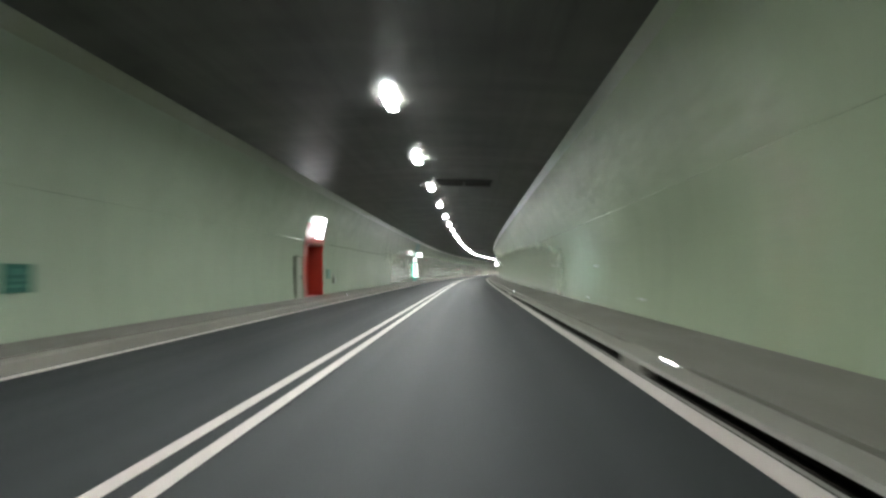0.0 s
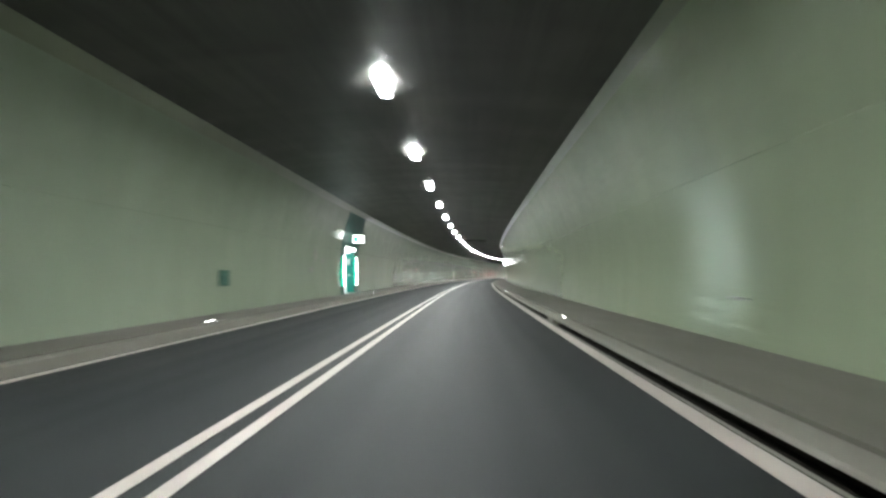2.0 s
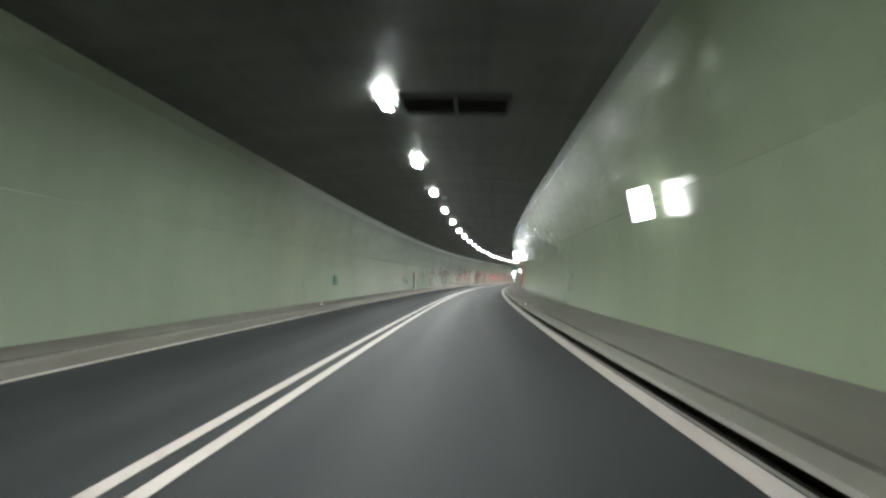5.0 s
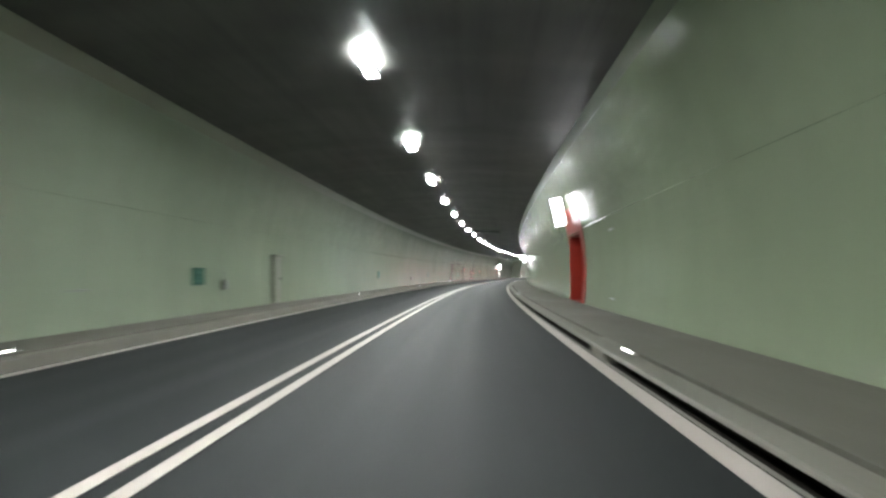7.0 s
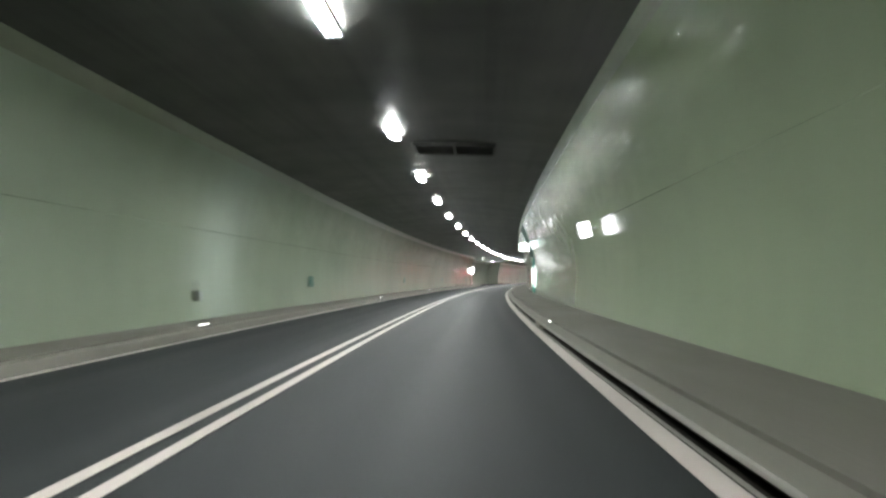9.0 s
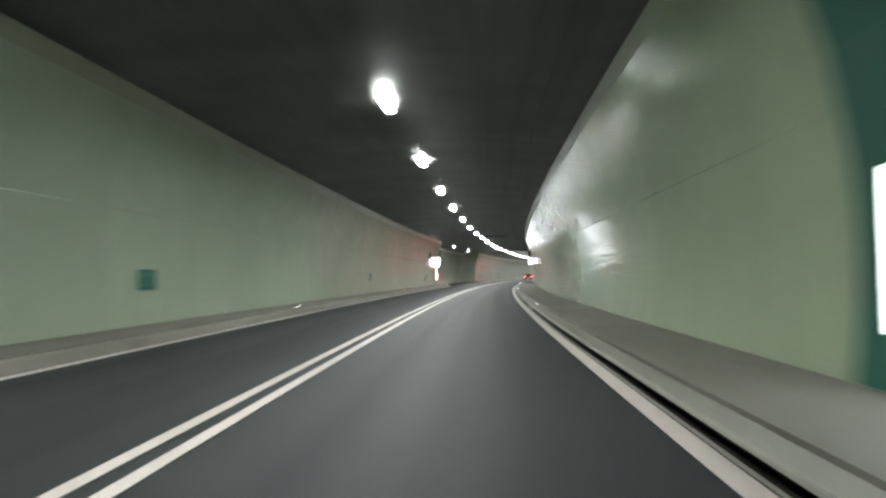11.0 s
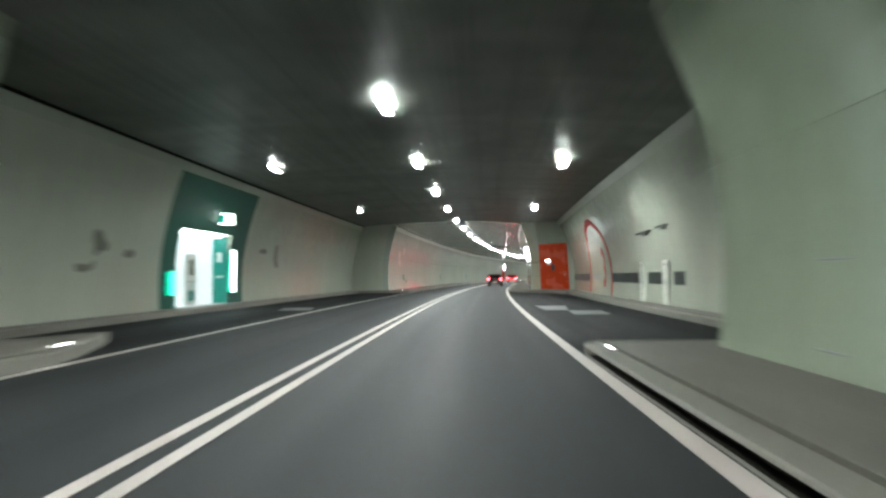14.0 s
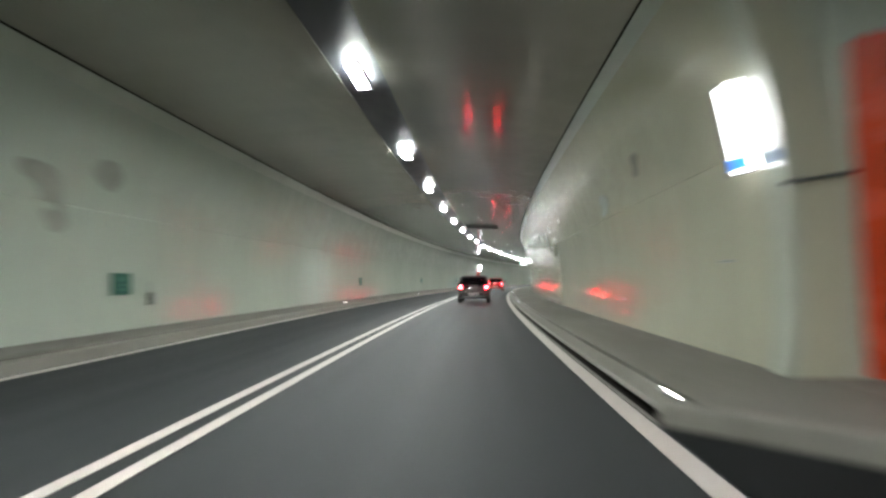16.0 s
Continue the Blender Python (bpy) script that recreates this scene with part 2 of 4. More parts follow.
MAT_STAIN_DARK = surface("dark_soot_stain", (0.07, 0.078, 0.055), (0.20, 0.21, 0.165), (0.5, 0.7), "Object", big=1.6, fine=25, relief=0.2, depth=0.004)
MAT_WHITE = plain("white_paint", (0.78, 0.79, 0.76), 0.35)
MAT_PIER = plain("pale_bare_wall_paint", (0.56, 0.58, 0.52), 0.35)
MAT_DOOR_GREY = plain("grey_door_paint", (0.34, 0.36, 0.36), 0.4)
MAT_DARK = surface("dark_band_paint", (0.012, 0.020, 0.018), (0.017, 0.026, 0.023), (0.5, 0.6), big=3.0, fine=60, relief=0.08, depth=0.004, spec=0.2)
MAT_RED_LINE = surface("red_line_paint", (0.29, 0.022, 0.013), (0.24, 0.018, 0.011), (0.5, 0.6), big=3.0, fine=60, relief=0.08, depth=0.004, spec=0.15)
MAT_TEXT = plain("grey_letter_paint", (0.17, 0.185, 0.18), 0.5)
MAT_CABINET = plain("cabinet_paint", (0.17, 0.19, 0.14), 0.4)
MAT_CABINET_PALE = plain("pale_hydrant_paint", (0.225, 0.245, 0.19), 0.45)
MAT_BRACKET = plain("dark_bracket_paint", (0.055, 0.062, 0.055), 0.6)
MAT_MARK = plain("plate_mark_paint", (0.02, 0.13, 0.09), 0.5)
MAT_METAL = plain("steel", (0.45, 0.46, 0.47), 0.35, 0.9)


def car_paint(name, colour):
    w = Mat(name)
    v = w.coord("Object", (1, 1, 1))
    n = w.noise(v, 3, 4)
    return w.put(Base_Color=w.mix(w.ramp(n, [(0.35, 0.0), (0.75, 0.3)]), colour, tuple(c * 0.6 + 0.02 for c in colour)),
                 Roughness=w.ramp(n, [(0.3, 0.22), (0.7, 0.38)]), Metallic=0.35, Coat_Weight=0.6, Coat_Roughness=0.1)


MAT_CAR_GREY = car_paint("car_paint_grey", (0.042, 0.030, 0.031))
MAT_CAR_RED = car_paint("car_paint_red", (0.35, 0.015, 0.02))
MAT_GLASS_DARK = plain("dark_car_glass", (0.012, 0.014, 0.016), 0.06)
MAT_TYRE = plain("tyre_rubber", (0.02, 0.02, 0.02), 0.8)
MAT_RIM = plain("rim_alloy", (0.35, 0.35, 0.36), 0.3, 0.9)
MAT_PLATE = plain("plate_white", (0.75, 0.75, 0.72), 0.4)


# ---------------------------------------------------------------- mesh helpers
def mesh_object(name, verts, faces, material, uvs=None, parent=None):
    me = bpy.data.meshes.new(name)
    me.from_pydata(verts, [], faces)
    if uvs is not None:
        layer = me.uv_layers.new(name="UVMap")
        idx = np.empty(len(me.loops), dtype=np.int32)
        me.loops.foreach_get("vertex_index", idx)
        layer.data.foreach_set("uv", np.asarray(uvs, dtype=np.float32)[idx].ravel())
    me.materials.append(material)
    ob = new(name, me)
    if parent is not None:
        ob.parent = parent
    return ob


def shell(name, inner, outer, stations, material, holes=(), label="", smooth=False):
    """A thick skin swept along the tunnel: two cross-section lines of equal length. holes: (s0, s1, z0, z1), left open."""
    st = sorted(set([round(s, 3) for s in stations] + [round(h[i], 3) for h in holes for i in (0, 1)]))
    cut = [z for h in holes for z in (h[2], h[3])]
    inner, outer = list(inner), list(outer)
    for z in cut:
        for i in range(len(inner) - 1):
            a, b = inner[i], inner[i + 1]
            if (a[1] - z) * (b[1] - z) < -1e-9:
                f = (z - a[1]) / (b[1] - a[1])
                inner.insert(i + 1, (a[0] + f * (b[0] - a[0]), z))
                outer.insert(i + 1, tuple(p + f * (q - p) for p, q in zip(outer[i], outer[i + 1])))
                break
    n, m = len(inner), len(st)
    run = [0.0]
    for a, b in zip(inner, inner[1:]):
        run.append(run[-1] + math.dist(a, b))
    verts, uvs = [], []
    for line in (inner, outer):
        for s in st:
            for j, (o, z) in enumerate(line):
                verts.append(spot(s, o, z))
                uvs.append((run[j], s))
    solid = np.ones((m - 1, n - 1), dtype=bool)
    for i in range(m - 1):
        for j in range(n - 1):
            sm, zm = (st[i] + st[i + 1]) / 2, (inner[j][1] + inner[j + 1][1]) / 2
            if any(h[0] < sm < h[1] and h[2] < zm < h[3] for h in holes):
                solid[i, j] = False
    off = n * m
    faces = []
    for i in range(m - 1):
        for j in range(n - 1):
            if not solid[i, j]:
                continue
            a, b, c, d = i * n + j, i * n + j + 1, (i + 1) * n + j + 1, (i + 1) * n + j
            faces.append((a, b, c, d))
            faces.append((off + d, off + c, off + b, off + a))
            if i == 0 or not solid[i - 1, j]:
                faces.append((b, a, off + a, off + b))
            if i == m - 2 or not solid[i + 1, j]:
                faces.append((d, c, off + c, off + d))
            if j == 0 or not solid[i, j - 1]:
                faces.append((a, d, off + d, off + a))
            if j == n - 2 or not solid[i, j + 1]:
                faces.append((c, b, off + b, off + c))
    ob = mesh_object(name, verts, faces, material, uvs)
    bm = bmesh.new()
    bm.from_mesh(ob.data)
    bmesh.ops.recalc_face_normals(bm, faces=bm.faces)
    bm.to_mesh(ob.data)
    bm.free()
    ob.data.shade_smooth()
    ob.data.set_sharp_from_angle(angle=radians(28))
    if label:
        tagged(ob, label, kind="structure")
    return ob


def loop_sweep(name, section, stations, material, label="", parent=None):
    """A closed cross-section swept along the tunnel."""
    n = len(section)
    verts, uvs, faces = [], [], []
    run = [0.0]
    for a, b in zip(section, section[1:]):
        run.append(run[-1] + math.dist(a, b))
    for s in stations:
        for j, (o, z) in enumerate(section):
            verts.append(spot(s, o, z))
            uvs.append((o, s))
    for i in range(len(stations) - 1):
        for j in range(n):
            k = (j + 1) % n
            faces.append((i * n + j, i * n + k, (i + 1) * n + k, (i + 1) * n + j))
    faces.append(tuple(range(n)))
    last = (len(stations) - 1) * n
    faces.append(tuple(last + j for j in reversed(range(n))))
    ob = mesh_object(name, verts, faces, material, uvs, parent)
    bm = bmesh.new()
    bm.from_mesh(ob.data)
    bmesh.ops.recalc_face_normals(bm, faces=bm.faces)
    bm.to_mesh(ob.data)
    bm.free()
    if label:
        tagged(ob, label, kind="structure")
    return ob


def steps(a, b, pitch=3.0):
    k = max(1, round((b - a) / pitch))
    return [a + (b - a) * i / k for i in range(k + 1)]


def part(name, bm, material, parent=None, label=""):
    bmesh.ops.recalc_face_normals(bm, faces=bm.faces)
    me = bpy.data.meshes.new(name)
    bm.to_mesh(me)
    bm.free()
    me.materials.append(material)
    ob = new(name, me)
    if parent is not None:
        ob.parent = parent
    if label:
        ob["label"] = label
    return ob


def thing(name, m, label, category, group=""):
    e = new(name)
    e.empty_display_size = 0.2
    e.matrix_world = m
    return tagged(e, label, category, group)


def box(x0, x1, y0, y1, z0, z1, bevel=0.0, bm=None, seg=1):
    bm = bm or bmesh.new()
    r = bmesh.ops.create_cube(bm, size=1.0)
    bmesh.ops.scale(bm, vec=(abs(x1 - x0), abs(y1 - y0), abs(z1 - z0)), verts=r["verts"])
    bmesh.ops.translate(bm, vec=((x0 + x1) / 2, (y0 + y1) / 2, (z0 + z1) / 2), verts=r["verts"])
    if bevel:
        es = list({e for v in r["verts"] for e in v.link_edges})
        bmesh.ops.bevel(bm, geom=es, offset=bevel, segments=seg, affect="EDGES", profile=0.5)
    return bm


def tube(p, q, radius, bm=None, sides=12, radius2=None):
    bm = bm or bmesh.new()
    p, q = Vector(p), Vector(q)
    d = q - p
    m = Matrix.Translation((p + q) / 2) @ d.to_track_quat("Z", "Y").to_matrix().to_4x4()
    bmesh.ops.create_cone(bm, cap_ends=True, segments=sides, radius1=radius, radius2=radius if radius2 is None else radius2, depth=d.length, matrix=m)
    return bm


def outline_plate(points, thick, axis="x", base=0.0):
    """A flat outline in (y, z), given thickness along x."""
    bm = bmesh.new()
    a = [bm.verts.new((base, y, z)) for y, z in points]
    b = [bm.verts.new((base + thick, y, z)) for y, z in points]
    bm.faces.new(a)
    bm.faces.new(list(reversed(b)))
    for i in range(len(a)):
        j = (i + 1) % len(a)
        bm.faces.new((a[i], b[i], b[j], a[j]))
    return bm


# ---------------------------------------------------------------- the shell of the tunnel
S0, S1 = -24.0, 640.0          # built length
BAY0, BAY1 = 314.5, 355.6      # lay-by on both sides
TOP = 5.17                     # height of the ceiling's edge
PROFILE = [(5.50, 0.10), (5.505, 0.17), (5.535, 0.45), (5.556, 0.7), (5.570, 0.95), (5.578, 1.2), (5.580, 1.5), (5.570, 1.8), (5.553, 2.05), (5.527, 2.3), (5.497, 2.5),
           (5.4665, 2.675), (5.4635, 2.692), (5.480, 2.712), (5.475, 2.732), (5.385, 3.2), (5.24, 3.7), (5.10, 4.2), (4.95, 4.62), (4.865, 4.85)]
CORNICE = [(4.865, 4.852), (4.84, 4.93), (4.80, 5.05), (4.755, TOP)]


def shifted(profile, dx):
    return [(o + dx - 0.05 * z, z) for o, z in profile]


def both(profile, side):
    return [(side * o, z) for o, z in profile]


BULGE = {-1: -0.085, 1: 0.11}     # the two walls differ a little in how far they bow out


def bow(side, z):
    return BULGE[side] * max(0.0, 1 - ((z - 1.4) / 3.45) ** 2)


def wall(name, side, s0, s1, profile, label, holes=(), material=None):
    profile = [(o + bow(side, z), z) for o, z in profile]
    inn = both(profile, side)
    out = both([(o + 0.45, z) for o, z in profile], side)
    return shell(name, inn, out, steps(s0, s1), material or MAT_WALL, holes, label)


SOS_L = (29.4, 32.3, 0.17, 2.6)
SOS_R = (174.0, 176.9, 0.17, 2.6)
SOS_L2 = (463.4, 466.3, 0.17, 2.6)
EXIT_L = (80.4, 83.5, 0.17, 2.75)
EXIT_R = (241.2, 244.3, 0.17, 2.75)
EXIT_R2 = (424.4, 427.5, 0.17, 2.75)
EXIT_BAY = (327.3, 331.9, 0.17, 3.0)
BAY_PROFILE = shifted([(5.4605 if z == 2.712 else 5.457 if z == 2.732 else 5.37 if z == 3.2 else o, z) for o, z in PROFILE], 2.92)
BAY_CORNICE = shifted(CORNICE, 2.92)
wall_txt = "pale green-grey glossy painted concrete tunnel wall"
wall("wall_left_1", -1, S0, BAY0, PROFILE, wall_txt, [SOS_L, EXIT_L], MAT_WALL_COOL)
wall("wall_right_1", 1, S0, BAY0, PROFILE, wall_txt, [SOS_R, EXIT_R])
wall("wall_left_2", -1, BAY1, S1, PROFILE, wall_txt, [SOS_L2], MAT_WALL_FAR_LIT)
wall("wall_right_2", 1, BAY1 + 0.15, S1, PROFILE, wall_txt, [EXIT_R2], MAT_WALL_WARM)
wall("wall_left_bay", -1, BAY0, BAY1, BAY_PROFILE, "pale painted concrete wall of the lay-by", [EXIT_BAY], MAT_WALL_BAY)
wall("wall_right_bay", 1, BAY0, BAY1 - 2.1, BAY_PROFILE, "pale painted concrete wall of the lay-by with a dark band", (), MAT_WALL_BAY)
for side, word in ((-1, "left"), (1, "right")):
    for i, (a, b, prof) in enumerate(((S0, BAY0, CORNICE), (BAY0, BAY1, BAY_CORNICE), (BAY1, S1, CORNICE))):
        # from the lay-by on, the ledge's pale highlight is part of its colour
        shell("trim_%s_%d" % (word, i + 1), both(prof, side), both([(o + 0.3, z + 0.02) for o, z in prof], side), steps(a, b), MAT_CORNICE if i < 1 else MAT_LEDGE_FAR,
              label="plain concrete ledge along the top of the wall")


def end_wall(name, side, s, o0, o1, depth, label):
    """Cross wall that closes the lay-by, from the tunnel's wall line out to the bay's."""
    prof = PROFILE + CORNICE[1:] + [(CORNICE[-1][0], 5.6)]
    bay = BAY_PROFILE + BAY_CORNICE[1:] + [(BAY_CORNICE[-1][0], 5.6)]
    verts, faces = [], []
    n = len(prof)
    for ds in (0.0, depth):
        for (a, z), (b, _) in zip(prof, bay):
            verts += [spot(s + ds, side * (a + o0), z), spot(s + ds, side * (b + o1), z)]
    uvs = [(v[2], v[0]) for v in verts]
    for k in range(2):
        for j in range(n - 1):
            q = k * 2 * n + 2 * j
            faces.append((q, q + 1, q + 3, q + 2))
    for j in range(n - 1):
        for e in (0, 1):
            q = 2 * j + e
            faces.append((q, q + 2, q + 2 + 2 * n, q + 2 * n))
    ob = mesh_object(name, verts, faces, MAT_WALL_BAY, uvs)
    bm = bmesh.new()
    bm.from_mesh(ob.data)
    bmesh.ops.recalc_face_normals(bm, faces=bm.faces)
    bm.to_mesh(ob.data)
    bm.free()
    return tagged(ob, label, kind="structure")


end_wall("wall_bay_start_left", -1, BAY0 - 0.45, 0.45, 0.3, 0.445, "pale painted cross wall at the start of the lay-by")
end_wall("wall_bay_start_right", 1, BAY0 - 0.45, 0.45, 0.3, 0.445, "pale painted cross wall at the start of the lay-by")
end_wall("wall_bay_end_left", -1, BAY1 + 0.004, 0.0, 0.3, 0.45, "pale painted cross wall at the end of the lay-by")
end_wall("wall_bay_end_right", 1, BAY1 + 0.154, 0.0, 0.3, 0.45, "pale painted cross wall at the end of the lay-by")


def vault(o, half):
    return TOP + 0.30 * (1 - (o / half) ** 2)


def ceiling(name, s0, s1, half, material, label, o0=None, o1=None, lift=0.0, holes=()):
    o0, o1 = (-half if o0 is None else o0), (half if o1 is None else o1)
    k = max(2, round((o1 - o0) / 0.8))
    line = [(o0 + (o1 - o0) * i / k, 0) for i in range(k + 1)]
    inn = [(o, vault(o, half) + lift) for o, _ in line]
    out = [(o, vault(o, half) + 0.3) for o, _ in line]
    return shell(name, inn, out, steps(s0, s1), material, holes, label)


ceiling("ceiling_1", S0, BAY0, 4.78, MAT_CEIL, "dark sooty concrete tunnel ceiling")
ceiling("ceiling_bay", BAY0, BAY1, 7.55, MAT_CEIL_BAY_LIT, "dark concrete ceiling over the lay-by")
ceiling("ceiling_2", BAY1, S1, 4.78, MAT_PANEL, "pale glossy painted ceiling", -4.78, -0.48)
ceiling("ceiling_3", BAY1, S1, 4.78, MAT_PANEL, "pale glossy painted ceiling", 0.48, 4.78)
ceiling("ceiling_strip", BAY1, S1, 4.78, MAT_STRIP, "dark strip along the crown of the ceiling", -0.48, 0.48, 0.02)
for side, word in ((-1, "left"), (1, "right")):
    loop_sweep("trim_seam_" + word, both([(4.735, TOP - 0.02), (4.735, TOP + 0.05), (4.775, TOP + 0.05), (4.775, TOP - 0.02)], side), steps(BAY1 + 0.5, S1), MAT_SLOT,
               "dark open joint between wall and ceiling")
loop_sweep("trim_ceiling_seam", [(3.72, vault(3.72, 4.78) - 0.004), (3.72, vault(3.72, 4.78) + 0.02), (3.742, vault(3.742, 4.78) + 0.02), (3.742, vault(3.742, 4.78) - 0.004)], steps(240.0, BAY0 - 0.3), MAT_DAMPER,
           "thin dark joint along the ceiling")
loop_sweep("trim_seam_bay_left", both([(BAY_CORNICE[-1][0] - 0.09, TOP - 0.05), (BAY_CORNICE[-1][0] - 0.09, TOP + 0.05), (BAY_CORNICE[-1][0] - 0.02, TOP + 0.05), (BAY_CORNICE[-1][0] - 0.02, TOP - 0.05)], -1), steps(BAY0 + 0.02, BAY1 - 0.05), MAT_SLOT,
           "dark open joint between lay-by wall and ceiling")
# cross beam where the bay's ceiling meets the tunnel's
for nm, s in (("trim_beam_1", BAY0 - 0.2), ("trim_beam_2", BAY1 - 0.02)):
    line = [(-7.6 + 15.2 * i / 20) for i in range(21)]
    shell(nm, [(o, vault(o, 7.55) + 0.002) for o in line], [(o, vault(o, 7.55) + 0.5) for o in line], [s, s + 0.2], MAT_CEIL,
          label="dark concrete beam at the end of the lay-by ceiling")

# ---------------------------------------------------------------- floor
KERB = 3.80
shell("road", [(-KERB - 0.3, 0), (-1.9, 0.0), (0, 0.0), (1.9, 0.0), (KERB + 0.3, 0)], [(-KERB - 0.3, -0.3), (-1.9, -0.3), (0, -0.3), (1.9, -0.3), (KERB + 0.3, -0.3)],
      steps(S0, S1), MAT_ROAD, label="dark grey asphalt carriageway")
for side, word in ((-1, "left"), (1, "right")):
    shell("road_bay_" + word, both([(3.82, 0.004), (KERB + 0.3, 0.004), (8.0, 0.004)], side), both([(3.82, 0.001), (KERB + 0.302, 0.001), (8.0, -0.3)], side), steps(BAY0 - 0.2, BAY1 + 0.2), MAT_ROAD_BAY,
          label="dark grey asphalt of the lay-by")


MARKS = [7.2 + 25.47 * k for k in range(-1, 12)] + [314.3] + [354.75 + 25.6 * k for k in range(0, 11)]


def kerb_run(word, side, s0, s1, base, width, n, slot):
    """Kerb (slotted on one side of the road), the joint behind it and the raised walkway up to the wall."""
    top = 0.17
    st = steps(s0, s1)
    if slot:
        sect = [(base, 0.135), (base + 0.012, top - 0.012), (base + 0.03, top), (base + 0.29, top), (base + 0.29, -0.05), (base + 0.17, -0.05), (base + 0.17, 0.135)]
        # solid near-black lining: the shade inside the slot is put into its colour
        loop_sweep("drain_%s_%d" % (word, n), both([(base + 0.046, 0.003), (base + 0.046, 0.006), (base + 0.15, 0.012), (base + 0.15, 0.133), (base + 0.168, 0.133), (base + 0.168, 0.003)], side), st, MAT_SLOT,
                   "near-black lining that paints the shade inside the kerb drain slot")
        loop_sweep("gutter_%s_%d" % (word, n), both([(base + 0.004, -0.02), (base + 0.004, 0.006), (base + 0.009, 0.010), (base + 0.045, 0.010), (base + 0.045, -0.02)], side), st, MAT_KERB,
                   "narrow pale concrete strip between line and kerb")
        loop_sweep("gutter_joint_%s_%d" % (word, n), both([(base - 0.014, 0.001), (base - 0.014, 0.005), (base + 0.003, 0.005), (base + 0.003, 0.001)], side), st, MAT_SLOT,
                   "thin dark joint beside the edge line")
        for k, x in enumerate([m for m in MARKS + [303.2] if s0 + 1 < m < s1 - 4]):
            loop_sweep("kerb_block_%s_%d_%d" % (word, n, k), both([(base + 0.004, 0.014), (base + 0.004, 0.132), (base + 0.148, 0.132), (base + 0.148, 0.014)], side), [x + 0.3, x + 1.3] if x in MARKS else [x, x + 0.4], MAT_KERB,
                       "solid concrete block in the kerb drain")
            if x in MARKS:
                loop_sweep("kerb_slab_%s_%d_%d" % (word, n, k), both([(base + 0.292, 0.0), (base + 0.292, top + 0.002), (base + 0.373, top + 0.002), (base + 0.373, 0.0)], side), [x - 0.15, x + 1.1, x + 2.2], MAT_KERB,
                           "concrete slab closing the joint beside a marker light")
    else:
        sect = [(base + 0.01, -0.05), (base + 0.03, top - 0.02), (base + 0.05, top), (base + 0.29, top), (base + 0.29, -0.05)]
    loop_sweep("kerb_%s_%d" % (word, n), both(sect, side), st, MAT_KERB, "grey concrete kerb beside the carriageway")
    loop_sweep("pavement_%s_%d" % (word, n), both([(base + 0.375, -0.05), (base + 0.375, top + 0.004), (width + 0.28, top + 0.012), (width + 0.28, -0.05)], side), st, MAT_WALKWAY,
               "grey-brown concrete emergency walkway")
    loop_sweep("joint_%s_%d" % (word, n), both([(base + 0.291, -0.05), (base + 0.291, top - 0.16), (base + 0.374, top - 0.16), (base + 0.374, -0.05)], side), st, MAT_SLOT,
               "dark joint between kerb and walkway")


kerb_run("left", -1, S0, 314.2, KERB, 5.5, 1, False)
kerb_run("right", 1, S0, BAY0 + 0.6, KERB, 5.5, 1, True)
kerb_run("left", -1, BAY1 - 0.2, S1, KERB, 5.5, 2, False)
kerb_run("right", 1, 354.4, S1, KERB, 5.5, 2, True)
kerb_run("left", -1, BAY0 + 0.4, BAY1 - 0.2, 7.55, 8.5, 3, False)
kerb_run("right", 1, BAY0 + 0.9, 347.6, 7.55, 8.5, 3, False)


def corner_slab(name, edge, back, label):
    """Raised corner of walkway: edge is the kerb line towards the asphalt, back closes the outline behind it."""
    pts = edge + back
    n = len(pts)
    verts = [spot(s, o, -0.05) for s, o in pts] + [spot(s, o, 0.178) for s, o in pts]
    faces = [tuple(range(n, 2 * n)), tuple(reversed(range(n)))] + [(i, (i + 1) % n, n + (i + 1) % n, n + i) for i in range(n)]
    ob = mesh_object(name, verts, faces, MAT_WALKWAY, [(v[0], v[1]) for v in verts])
    tagged(ob, label, kind="structure")
    # kerb stones along the free edge
    verts, faces = [], []
    for k, (s, o) in enumerate(edge):
        p = Vector(spot(s, o, 0))
        q = Vector(spot(*edge[min(k + 1, len(edge) - 1)], 0)) - Vector(spot(*edge[max(k - 1, 0)], 0))
        side = Vector((-q.y, q.x, 0)).normalized()
        inside = Vector(spot(sum(a for a, _ in pts) / n, sum(b for _, b in pts) / n, 0)) - p
        if side.dot(inside) < 0:
            side = -side
        for off, z in ((-0.02, -0.04), (-0.01, 0.16), (0.01, 0.186), (0.2, 0.186), (0.2, -0.04)):
            r = p + side * off
            verts.append((r.x, r.y, z))
    for k in range(len(edge) - 1):
        for i in range(5):
            j = (i + 1) % 5
            faces.append((5 * k + i, 5 * k + j, 5 * k + 5 + j, 5 * k + 5 + i))
    faces += [tuple(range(5)), tuple(reversed(range(5 * len(edge) - 5, 5 * len(edge))))]
    ob = mesh_object(name.replace("pavement", "kerb"), verts, faces, MAT_KERB, [(v[0], v[1]) for v in verts])
    return tagged(ob, "pale concrete kerb round the walkway corner", kind="structure")


corner_slab("pavement_corner_right_end", [(354.4, 3.83), (354.15, 4.05), (353.6, 4.5), (352.6, 5.3), (351.2, 6.5), (349.6, 7.2), (347.6, 7.56)],
            [(347.6, 8.6), (353.4, 8.6), (355.8, 6.6), (355.8, 5.7), (354.4, 5.7)], "grey-brown concrete walkway corner at the lay-by's end")
